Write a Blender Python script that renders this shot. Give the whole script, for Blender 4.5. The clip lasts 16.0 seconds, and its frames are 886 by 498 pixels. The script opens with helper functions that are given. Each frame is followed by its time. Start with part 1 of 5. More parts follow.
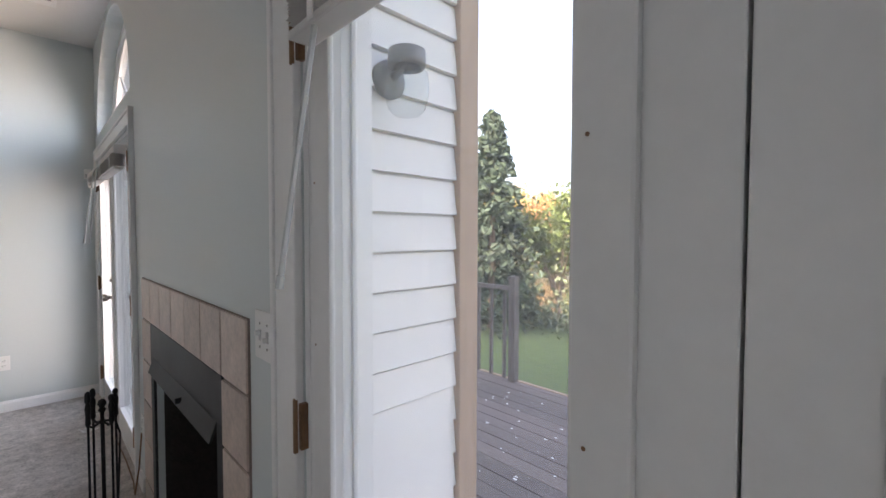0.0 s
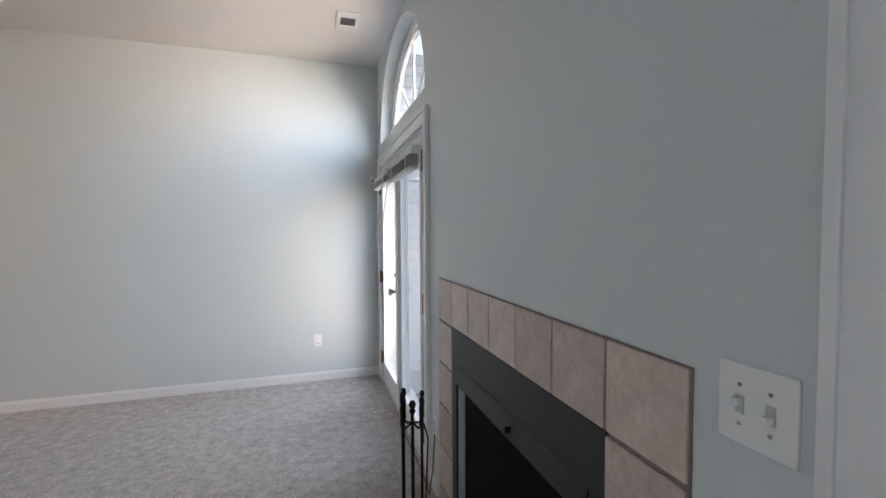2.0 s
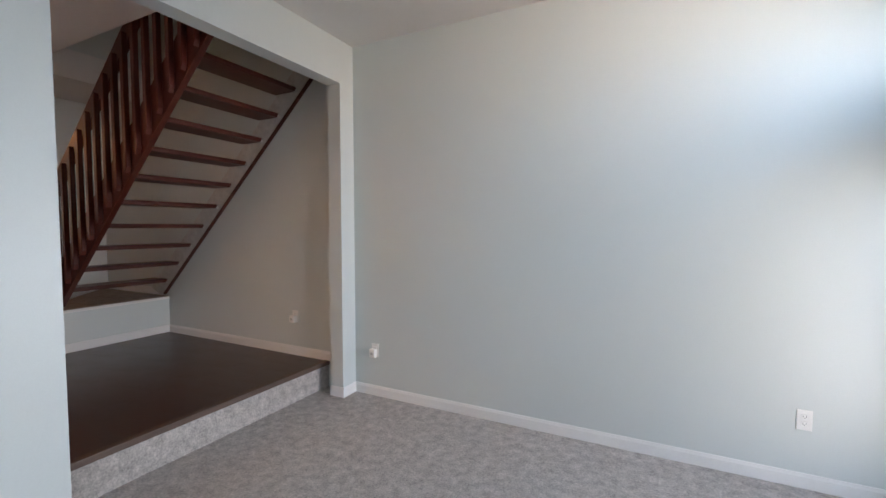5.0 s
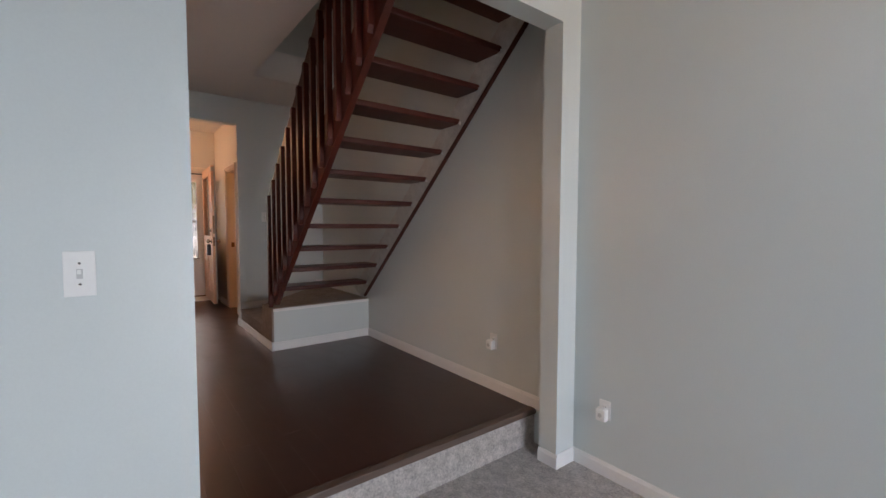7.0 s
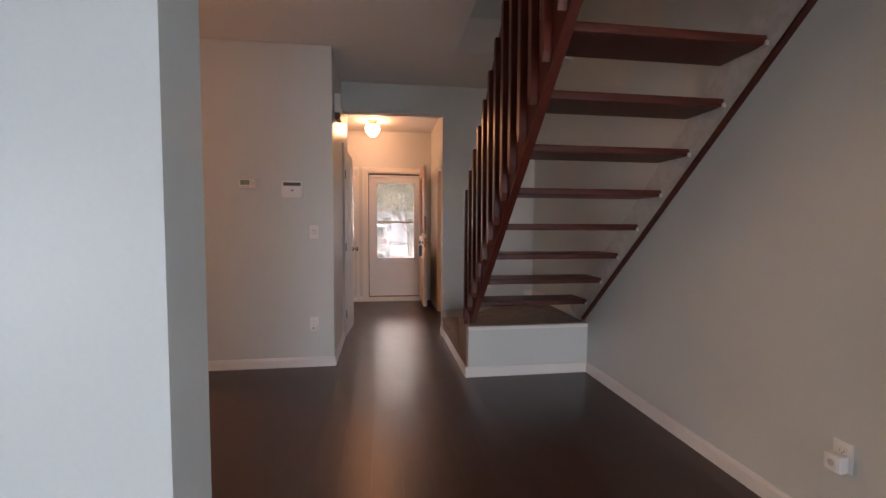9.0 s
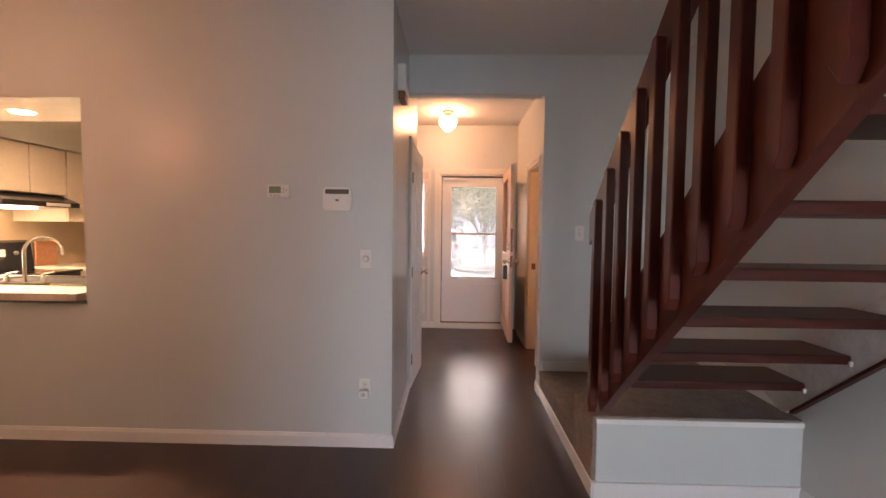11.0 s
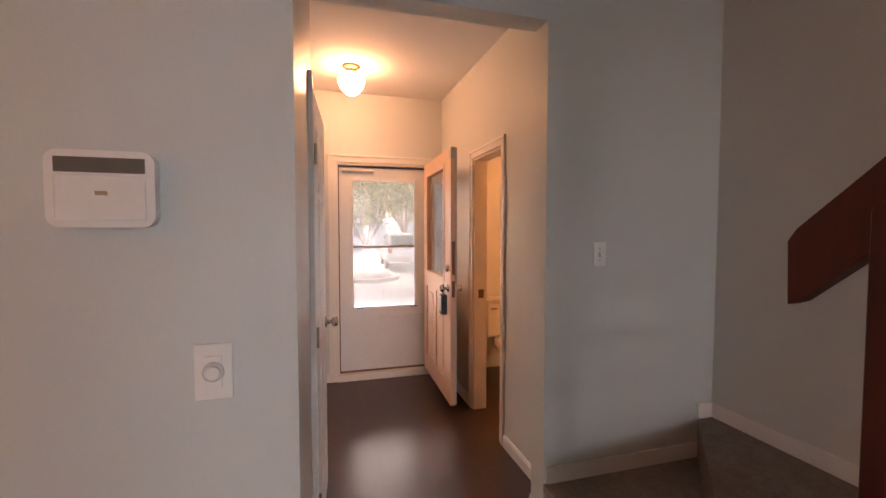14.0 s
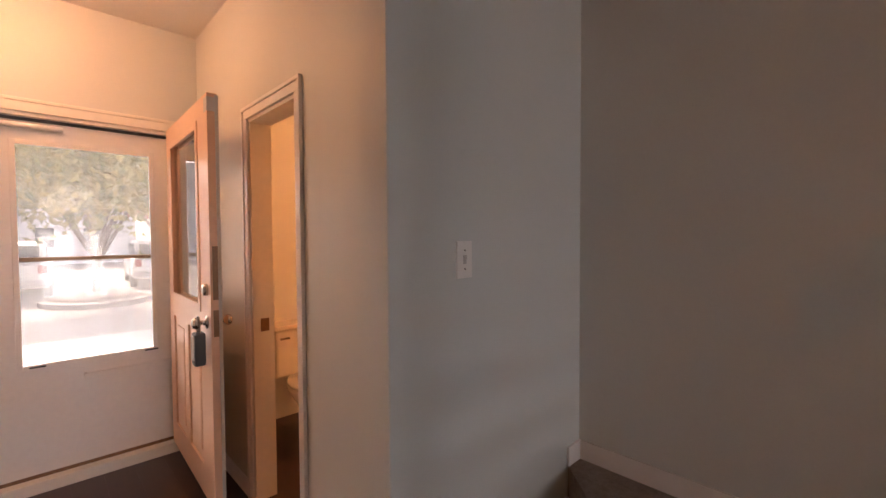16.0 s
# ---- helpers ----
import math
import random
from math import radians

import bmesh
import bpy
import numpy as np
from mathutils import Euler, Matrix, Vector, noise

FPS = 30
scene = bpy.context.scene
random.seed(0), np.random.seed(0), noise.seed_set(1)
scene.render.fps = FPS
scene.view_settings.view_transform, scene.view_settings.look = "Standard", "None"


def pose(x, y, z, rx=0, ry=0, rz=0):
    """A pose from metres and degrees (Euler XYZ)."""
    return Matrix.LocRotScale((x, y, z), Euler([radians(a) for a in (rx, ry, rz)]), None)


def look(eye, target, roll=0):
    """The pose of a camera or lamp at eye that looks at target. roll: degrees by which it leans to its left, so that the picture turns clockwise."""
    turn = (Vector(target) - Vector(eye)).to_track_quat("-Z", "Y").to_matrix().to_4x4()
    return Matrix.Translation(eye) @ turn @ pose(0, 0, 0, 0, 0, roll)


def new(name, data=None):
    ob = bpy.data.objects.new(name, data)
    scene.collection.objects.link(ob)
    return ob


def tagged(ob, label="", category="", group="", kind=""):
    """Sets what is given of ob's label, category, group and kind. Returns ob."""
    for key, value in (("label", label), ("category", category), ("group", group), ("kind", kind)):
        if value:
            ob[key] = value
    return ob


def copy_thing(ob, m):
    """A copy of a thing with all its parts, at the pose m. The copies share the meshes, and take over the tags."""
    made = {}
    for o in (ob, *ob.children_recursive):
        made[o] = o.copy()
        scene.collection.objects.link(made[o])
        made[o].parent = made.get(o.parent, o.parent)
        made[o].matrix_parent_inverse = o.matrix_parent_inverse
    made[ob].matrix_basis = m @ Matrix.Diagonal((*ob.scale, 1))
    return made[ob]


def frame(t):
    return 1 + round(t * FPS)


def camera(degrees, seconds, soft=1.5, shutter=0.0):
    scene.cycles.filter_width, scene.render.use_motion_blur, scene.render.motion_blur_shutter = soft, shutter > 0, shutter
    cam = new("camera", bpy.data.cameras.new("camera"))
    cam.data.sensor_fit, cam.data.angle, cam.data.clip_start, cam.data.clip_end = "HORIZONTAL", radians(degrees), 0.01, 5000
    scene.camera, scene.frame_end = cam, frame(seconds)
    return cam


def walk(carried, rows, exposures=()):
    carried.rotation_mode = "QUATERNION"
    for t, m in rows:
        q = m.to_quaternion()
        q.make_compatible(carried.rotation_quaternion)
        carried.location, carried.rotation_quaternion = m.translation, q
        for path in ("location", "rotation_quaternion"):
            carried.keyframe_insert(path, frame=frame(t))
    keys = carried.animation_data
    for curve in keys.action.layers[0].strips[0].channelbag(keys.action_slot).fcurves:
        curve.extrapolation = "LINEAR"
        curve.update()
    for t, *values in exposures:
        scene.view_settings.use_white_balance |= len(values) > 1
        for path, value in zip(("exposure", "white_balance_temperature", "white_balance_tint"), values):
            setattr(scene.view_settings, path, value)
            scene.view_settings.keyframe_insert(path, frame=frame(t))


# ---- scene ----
cam = camera(92.7, 16.0)
PATH = [
    (0, (-0.419, -4.829, 1.422), (0.974, -3.396, 1.354), 0.1),
    (0.5, (-0.412, -4.678, 1.419), (0.787, -3.079, 1.344), 0.0),
    (1, (-0.445, -4.538, 1.424), (0.541, -2.800, 1.347), 0.0),
    (1.5, (-0.536, -4.362, 1.424), (0.266, -2.531, 1.345), 0.1),
    (2, (-0.622, -4.207, 1.429), (-0.038, -2.296, 1.347), -0.3),
    (2.5, (-0.646, -3.965, 1.424), (-0.351, -1.988, 1.347), -0.4),
    (3, (-0.711, -3.794, 1.400), (-0.702, -1.795, 1.344), -0.2),
    (3.5, (-0.867, -3.608, 1.419), (-1.069, -1.619, 1.351), -0.1),
    (4, (-1.033, -3.423, 1.425), (-1.482, -1.476, 1.350), -0.1),
    (4.4, (-1.159, -3.219, 1.458), (-1.823, -1.335, 1.361), -0.5),
    (4.5, (-1.182, -3.190, 1.441), (-1.892, -1.322, 1.356), -0.2),
    (5, (-1.363, -2.998, 1.468), (-2.267, -1.216, 1.370), 0.0),
    (7.3, (-2.316, -2.157, 1.490), (-3.982, -1.057, 1.383), 0.2),
    (7.5, (-2.409, -2.081, 1.491), (-4.127, -1.063, 1.382), 0.2),
    (8, (-2.633, -1.904, 1.498), (-4.492, -1.173, 1.391), 0.1),
    (8.5, (-2.884, -1.823, 1.499), (-4.821, -1.332, 1.395), 0.2),
    (9, (-3.127, -1.777, 1.492), (-5.104, -1.492, 1.385), 0.2),
    (9.5, (-3.463, -1.712, 1.494), (-5.458, -1.625, 1.386), -0.1),
    (9.7, (-3.596, -1.754, 1.502), (-5.592, -1.705, 1.392), 0.3),
    (11.8, (-4.839, -1.896, 1.713), (-6.835, -1.971, 1.621), 0.1),
    (12, (-4.970, -1.946, 1.722), (-6.966, -2.024, 1.631), -0.0),
    (12.5, (-5.225, -2.015, 1.717), (-7.223, -2.064, 1.623), -0.1),
    (13, (-5.507, -2.035, 1.726), (-7.503, -1.960, 1.634), -0.3),
    (13.5, (-5.751, -2.092, 1.735), (-7.729, -1.817, 1.638), -0.1),
    (14, (-6.001, -2.149, 1.731), (-7.922, -1.601, 1.639), -0.0),
    (14.5, (-6.258, -2.088, 1.713), (-8.113, -1.345, 1.628), -0.1),
    (15, (-6.490, -1.994, 1.700), (-8.263, -1.073, 1.621), -0.1),
    (15.5, (-6.717, -1.934, 1.702), (-8.334, -0.759, 1.632), 0.0),
    (16, (-6.912, -1.792, 1.682), (-8.350, -0.404, 1.620), -0.3),
]
walk(cam, [(t, look(eye, target, roll)) for t, eye, target, roll in PATH],
     exposures=[(0.0, 2.25, 6450, 18), (1.0, 2.42, 6300, 16), (3.0, 2.55, 6060, 14), (5.0, 2.57, 5980, 13), (7.5, 2.47, 6000, 15),
                (8.5, 2.5, 6030, 17), (9.5, 2.8, 6080, 17), (12.0, 3.05, 5900, 16), (13.5, 3.0, 6320, 19), (16.0, 2.95, 6400, 20)])

# ---- world, sun, exposure ----
world = bpy.data.worlds.new("sky")
scene.world = world
world.use_nodes = True
wn = world.node_tree
sky = wn.nodes.new("ShaderNodeTexSky")
sky.sky_type = "NISHITA"
sky.sun_disc = False
SUN_ELEV, SUN_AZ = radians(33), radians(262)      # azimuth clockwise from +y
sky.sun_elevation, sky.sun_rotation = SUN_ELEV, SUN_AZ
sky.air_density, sky.dust_density = 1.0, 4.0
haze = wn.nodes.new("ShaderNodeHueSaturation")          # a milky autumn sky
haze.inputs["Saturation"].default_value = 0.6
wn.links.new(sky.outputs[0], haze.inputs["Color"])
wn.links.new(haze.outputs[0], wn.nodes["Background"].inputs[0])
wn.nodes["Background"].inputs[1].default_value = 0.15
sun_data = bpy.data.lights.new("sun", "SUN")
sun_data.energy, sun_data.angle, sun_data.color = 4.0, radians(0.6), (1.0, 0.86, 0.66)
sun = new("sun", sun_data)
sun_dir = Vector((math.sin(SUN_AZ) * math.cos(SUN_ELEV), math.cos(SUN_AZ) * math.cos(SUN_ELEV), math.sin(SUN_ELEV)))
sun.matrix_world = look(sun_dir * 50, (0, 0, 0))


def window_light(name, y0, y1, z0, z1, watts, col, spread, way, x=.20):
    """The light of the sky or of the sunlit trees in a window opening of the east wall, heading along way."""
    d = bpy.data.lights.new(name, "AREA")
    d.shape, d.size, d.size_y, d.energy, d.color = "RECTANGLE", y1 - y0, z1 - z0, watts, col
    d.spread = radians(spread)
    at = Vector((x, (y0 + y1) / 2, (z0 + z1) / 2))
    new(name, d).matrix_world = look(at, at + Vector(way))


SKYLIGHT, TREELIGHT = (0.52, 0.76, 1.0), (1.0, 0.62, 0.30)
window_light("arch_light", -1.80, -.20, 2.26, 2.97, 1.2, (0.985, 0.975, 0.975), 125, (-1, .1, -.30), .212)
window_light("arch_sky_light", -1.80, -.20, 2.26, 2.97, 1.35, SKYLIGHT, 80, (-1, .80, -.26))
window_light("arch_tree_light", -1.80, -.20, 2.26, 2.97, 1.7, TREELIGHT, 72, (-1, .58, .10), .206)
window_light("garden_door_light", -1.74, -.26, .20, 1.86, 3.2, (0.985, 0.975, 0.975), 80, (-1, -.16, -.08), .212)
window_light("garden_door_sky_light", -.84, -.26, .20, 1.86, 1.1, SKYLIGHT, 105, (-1, .70, -.26))
window_light("garden_door_tree_light", -.84, -.26, .20, 1.86, 1.3, TREELIGHT, 95, (-1, .60, .06), .206)
window_light("patio_door_light", -5.42, -4.92, .20, 1.88, 8.0, (0.96, 0.965, 0.99), 108, (-1, 0, -.12))


# ---- materials ----
def ramp_mat(name, rough=0.5, metal=0.0):
    m = bpy.data.materials.new(name)
    m.use_nodes = True
    b = m.node_tree.nodes["Principled BSDF"]
    b.inputs["Roughness"].default_value, b.inputs["Metallic"].default_value = rough, metal
    return m, m.node_tree, b


def surface(name, col, rough=0.5, metal=0.0, var=0.06, big=1.5, fine=60.0, bump=0.05, stretch=(1, 1, 1), dark=None, dist=0.002,
            rough_var=0.08, pieces=0.0, islands=0.0, spec=0.5, detail=(3, 4), grain=0.5):
    """A surface with variation at two scales, in metres; pieces varies it from object to object, islands from piece to piece of a mesh."""
    m, nt, b = ramp_mat(name, rough, metal)
    b.inputs["Specular IOR Level"].default_value = spec
    n, l = nt.nodes, nt.links
    tc = n.new("ShaderNodeTexCoord")
    mp = n.new("ShaderNodeMapping")
    mp.inputs["Scale"].default_value = stretch
    l.new(tc.outputs["Object"], mp.inputs[0])
    n1, n2 = n.new("ShaderNodeTexNoise"), n.new("ShaderNodeTexNoise")
    n1.inputs["Scale"].default_value, n1.inputs["Detail"].default_value = big, detail[0]
    n2.inputs["Scale"].default_value, n2.inputs["Detail"].default_value = fine, detail[1]
    n1.inputs["Roughness"].default_value = n2.inputs["Roughness"].default_value = grain
    l.new(mp.outputs[0], n1.inputs["Vector"]), l.new(mp.outputs[0], n2.inputs["Vector"])
    add = n.new("ShaderNodeMath")
    add.operation = "ADD"
    l.new(n1.outputs[0], add.inputs[0]), l.new(n2.outputs[0], add.inputs[1])
    total = add.outputs[0]
    for amount, node, out in ((pieces, "ShaderNodeObjectInfo", "Random"), (islands, "ShaderNodeNewGeometry", "Random Per Island")):
        if amount:
            o = n.new(node)
            s = n.new("ShaderNodeMath")
            s.operation = "MULTIPLY_ADD"
            s.inputs[1].default_value = amount
            l.new(o.outputs[out], s.inputs[0]), l.new(total, s.inputs[2])
            total = s.outputs[0]
    rr = n.new("ShaderNodeMapRange")
    extra = pieces + islands
    rr.inputs[1].default_value, rr.inputs[2].default_value = 0.6 + extra * 0.3, 1.4 + extra * 0.7
    l.new(total, rr.inputs[0])
    mix = n.new("ShaderNodeMix")
    mix.data_type = "RGBA"
    lo = dark or tuple(c * (1 - var) for c in col)
    hi = tuple(min(1, c * (1 + var)) for c in col)
    mix.inputs[6].default_value, mix.inputs[7].default_value = (*lo, 1), (*hi, 1)
    l.new(rr.outputs[0], mix.inputs[0])
    l.new(mix.outputs[2], b.inputs["Base Color"])
    rg = n.new("ShaderNodeMapRange")
    rg.inputs[3].default_value, rg.inputs[4].default_value = max(0.02, rough - rough_var), min(1, rough + rough_var)
    l.new(n1.outputs[0], rg.inputs[0])
    l.new(rg.outputs[0], b.inputs["Roughness"])
    if bump:
        bp = n.new("ShaderNodeBump")
        bp.inputs["Strength"].default_value, bp.inputs["Distance"].default_value = bump, dist
        l.new(n2.outputs[0], bp.inputs["Height"])
        l.new(bp.outputs[0], b.inputs["Normal"])
    return m


def emitter(name, col, strength):
    m, nt, b = ramp_mat(name, 0.4)
    b.inputs["Base Color"].default_value = (*col, 1)
    b.inputs["Emission Color"].default_value = (*col, 1)
    b.inputs["Emission Strength"].default_value = strength
    return m


def clear_glass(name, tint=(0.97, 0.98, 0.98), film=0.0):
    """A thin pane: clear, with Fresnel gloss; film whitens it for screen mesh, painted haze and white-out."""
    m = bpy.data.materials.new(name)
    m.use_nodes = True
    nt = m.node_tree
    nt.nodes.clear()
    out, tr, gl, mix, lw, pw, ma = [nt.nodes.new(k) for k in ("ShaderNodeOutputMaterial", "ShaderNodeBsdfTransparent", "ShaderNodeBsdfGlossy",
                                                             "ShaderNodeMixShader", "ShaderNodeLayerWeight", "ShaderNodeMath", "ShaderNodeMath")]
    tr.inputs[0].default_value = (*tint, 1)
    gl.inputs["Roughness"].default_value = 0.02
    lw.inputs[0].default_value = 0.5
    pw.operation, ma.operation = "POWER", "MULTIPLY_ADD"
    pw.inputs[1].default_value, ma.inputs[1].default_value, ma.inputs[2].default_value = 5.0, 0.85, 0.03
    nt.links.new(lw.outputs["Facing"], pw.inputs[0]), nt.links.new(pw.outputs[0], ma.inputs[0]), nt.links.new(ma.outputs[0], mix.inputs[0])
    nt.links.new(tr.outputs[0], mix.inputs[1]), nt.links.new(gl.outputs[0], mix.inputs[2])
    last = mix
    if film:
        df, mx = nt.nodes.new("ShaderNodeBsdfTranslucent"), nt.nodes.new("ShaderNodeMixShader")
        df.inputs[0].default_value = (0.85, 0.85, 0.85, 1)
        mx.inputs[0].default_value = film
        nt.links.new(mix.outputs[0], mx.inputs[1]), nt.links.new(df.outputs[0], mx.inputs[2])
        last = mx
    nt.links.new(last.outputs[0], out.inputs[0])
    return m


WALL = surface("wall_paint", (0.602, 0.646, 0.638), 0.36, var=0.03, big=0.9, fine=140, bump=0.05, dist=0.0012, spec=0.5)
WALL_GLOSS = surface("satin_closet_paint", (0.54, 0.53, 0.51), 0.30, var=0.03, big=0.9, fine=90, bump=0.03, dist=0.0012, spec=0.38)
WALL_HALL = surface("hall_wall_paint", (0.62, 0.63, 0.60), 0.48, var=0.03, big=0.9, fine=140, bump=0.05, dist=0.0012, spec=0.3)
CEIL = surface("ceiling_paint", (0.74, 0.73, 0.71), 0.85, var=0.03, big=0.7, fine=70, bump=0.18, dist=0.003)
WHITE = surface("white_trim_paint", (0.78, 0.78, 0.77), 0.32, var=0.03, big=3, fine=50, bump=0.03)
DOOR_WHITE = surface("white_door_paint", (0.74, 0.74, 0.73), 0.34, var=0.04, big=2.5, fine=35, bump=0.05)
CREAM = surface("cream_trim_paint", (0.76, 0.73, 0.66), 0.36, var=0.04, big=2, fine=40, bump=0.04)
# the hall lamp's warm light is put into this tan base colour
LAMPLIT_DOOR = surface("lamplit_door_paint", (0.74, 0.50, 0.35), 0.30, var=0.05, big=2, fine=40, bump=0.04)
CARPET = surface("grey_carpet", (0.56, 0.52, 0.487), 0.95, var=0.66, big=15, fine=80, bump=0.9, dist=0.022, detail=(9, 7), grain=0.72, spec=0.1)
STAIR_CARPET = surface("stair_carpet", (0.34, 0.28, 0.235), 0.95, var=0.40, big=11, fine=75, bump=0.9, dist=0.02, detail=(9, 7), grain=0.72, spec=0.1)
PLANK = surface("dark_plank", (0.044, 0.020, 0.015), 0.30, spec=0.6, var=0.25, big=5, fine=16, bump=0.06, stretch=(0.6, 1, 1), dist=0.002, pieces=0.12, rough_var=0.07)
NOSING = surface("step_nosing_wood", (0.11, 0.075, 0.058), 0.45, var=0.3, big=5, fine=50, bump=0.1, stretch=(1, 0.1, 1))
RED_WOOD = surface("red_mahogany_stain", (0.074, 0.016, 0.010), 0.36, spec=0.35, var=0.45, big=5, fine=34, bump=0.10, stretch=(1, 1, 0.14), pieces=0.3)
TREAD_WOOD = surface("dark_tread_wood", (0.060, 0.015, 0.010), 0.38, spec=0.35, var=0.5, big=5, fine=34, bump=0.12, stretch=(1, 0.12, 1), pieces=0.3)
TILE = surface("travertine_tile", (0.57, 0.465, 0.40), 0.40, var=0.28, big=11, fine=60, bump=0.10, pieces=0.5)
GROUT = surface("grout", (0.26, 0.205, 0.18), 0.9, var=0.2, big=20, fine=120, bump=0.3)
BLACK = surface("black_metal", (0.022, 0.024, 0.026), 0.48, var=0.3, big=6, fine=80, bump=0.05)
SOOT = surface("sooty_firebrick", (0.020, 0.016, 0.014), 0.95, var=0.5, big=5, fine=40, bump=0.6, dist=0.006)
IRON = surface("wrought_iron", (0.016, 0.016, 0.017), 0.5, metal=0.4, var=0.3, fine=120, bump=0.1)
CHROME = surface("brushed_nickel", (0.55, 0.53, 0.50), 0.22, metal=1.0, var=0.05, fine=90, bump=0.02)
BRONZE = surface("antique_brass", (0.22, 0.13, 0.075), 0.38, metal=0.8, var=0.25, fine=70, bump=0.05)
PLASTIC = surface("white_plastic", (0.80, 0.80, 0.78), 0.35, var=0.02, fine=90, bump=0.02)
GREYPLASTIC = surface("grey_plastic", (0.52, 0.52, 0.51), 0.4, var=0.03, fine=90, bump=0.02)
DARKPLASTIC = surface("dark_plastic", (0.05, 0.055, 0.06), 0.4, var=0.1, fine=90, bump=0.02)
LCD = surface("lcd_glass", (0.20, 0.26, 0.17), 0.07, var=0.05, fine=30, bump=0)
DISPLAY = surface("glossy_display", (0.10, 0.105, 0.10), 0.06, spec=1.0, var=0.05, fine=20, bump=0)
BLIND = surface("blind_slats", (0.78, 0.77, 0.76), 0.45, var=0.04, fine=70, bump=0.03, islands=0.2)
bnt = BLIND.node_tree
bmix, btl = bnt.nodes.new("ShaderNodeMixShader"), bnt.nodes.new("ShaderNodeBsdfTranslucent")
btl.inputs[0].default_value = (0.75, 0.74, 0.72, 1)
bmix.inputs[0].default_value = 0.45
bnt.links.new(bnt.nodes["Principled BSDF"].outputs[0], bmix.inputs[1]), bnt.links.new(btl.outputs[0], bmix.inputs[2])
bnt.links.new(bmix.outputs[0], bnt.nodes["Material Output"].inputs[0])
CLEARROD = surface("clear_acrylic", (0.55, 0.56, 0.56), 0.15, var=0.02, fine=40, bump=0)
GLASS = clear_glass("window_glass")
SCREEN = clear_glass("insect_screen", film=0.05)
# the film puts the glare of daylight into the sidelight pane
WHITEOUT = clear_glass("whiteout_sidelight_glass", (0.95, 0.95, 0.95), film=0.45)
# tint dims the bright car park, film puts haze into the pane
VEILED = clear_glass("veil_tint_storm_glass", (0.64, 0.60, 0.58), film=0.11)
LANTERN = surface("grey_lantern_metal", (0.20, 0.20, 0.20), 0.45, metal=0.3, var=0.1, fine=60, bump=0.03)
JAR = clear_glass("jar_glass", (0.93, 0.95, 0.95))
SIDING = surface("white_vinyl_siding", (0.80, 0.785, 0.77), 0.5, var=0.05, big=1.4, fine=26, bump=0.12, stretch=(0.2, 1, 1.5), pieces=0.25)
CEDAR = surface("cedar_trim", (0.42, 0.30, 0.22), 0.7, var=0.25, big=4, fine=30, bump=0.25, stretch=(1, 1, 0.1))
NEWWOOD = surface("new_pine", (0.50, 0.35, 0.20), 0.65, var=0.2, big=4, fine=30, bump=0.2, stretch=(1, 1, 0.1))
DECK = surface("weathered_deck_paint", (0.16, 0.125, 0.115), 0.6, var=0.4, big=5, fine=30, bump=0.3, stretch=(1, 0.15, 1), pieces=0.6)
POSTWOOD = surface("weathered_post_paint", (0.13, 0.11, 0.105), 0.7, var=0.45, big=6, fine=30, bump=0.3, stretch=(1, 1, 0.15))
CABINET = surface("cream_laminate", (0.66, 0.58, 0.47), 0.4, var=0.05, big=3, fine=30, bump=0.02)
COUNTER = surface("beige_laminate_top", (0.60, 0.53, 0.45), 0.3, var=0.12, big=12, fine=90, bump=0.02)
APPLIANCE = surface("black_enamel", (0.016, 0.016, 0.018), 0.16, var=0.2, fine=50, bump=0.01)
PORCELAIN = surface("porcelain", (0.72, 0.68, 0.62), 0.12, var=0.03, fine=20, bump=0)
STRINGER = surface("scuffed_stringer_paint", (0.56, 0.55, 0.53), 0.45, var=0.22, big=7, fine=26, bump=0.25, dist=0.003, rough_var=0.15, detail=(6, 4), grain=0.65)
# orange-tan base holds the warm lamplight of bathroom and kitchen
WARM_LIT_WALL = surface("warm_lit_wall_paint", (0.62, 0.50, 0.33), 0.5, var=0.04, big=1, fine=100, bump=0.05)
# brown colour for the orange reflection on the backsplash
SPLASH_GLOW = surface("backsplash_glow_board", (0.45, 0.22, 0.11), 0.5, var=0.25, big=4, fine=30, bump=0.08, stretch=(1, 0.2, 1))


# ---- mesh helpers ----
def mesh(name, bm, mat):
    me = bpy.data.meshes.new(name)
    bmesh.ops.recalc_face_normals(bm, faces=bm.faces)
    bm.to_mesh(me)
    bm.free()
    me.materials.append(mat)
    return me


def world_of(ob):
    m = ob.matrix_basis.copy()
    return world_of(ob.parent) @ ob.matrix_parent_inverse @ m if ob.parent else m


def part(name, bm, mat, parent, label="", smooth=False):
    """One mesh, in world coordinates, under a thing or a part."""
    me = bm if isinstance(bm, bpy.types.Mesh) else mesh(name, bm, mat)
    if smooth:
        me.shade_smooth()
    ob = new(name, me)
    ob.parent = parent
    ob.matrix_parent_inverse = world_of(parent).inverted()
    return tagged(ob, label)


def thing(name, at, label, category, group="", kind=""):
    e = new(name)
    e.empty_display_size = 0.05
    e.matrix_basis = Matrix.Translation(at)
    return tagged(e, label, category, group, kind)


def single(name, bm, mat, label="", category="", group="", kind="", smooth=False):
    """A thing of one mesh."""
    me = mesh(name, bm, mat)
    if smooth:
        me.shade_smooth()
    return tagged(new(name, me), label, category, group, kind)


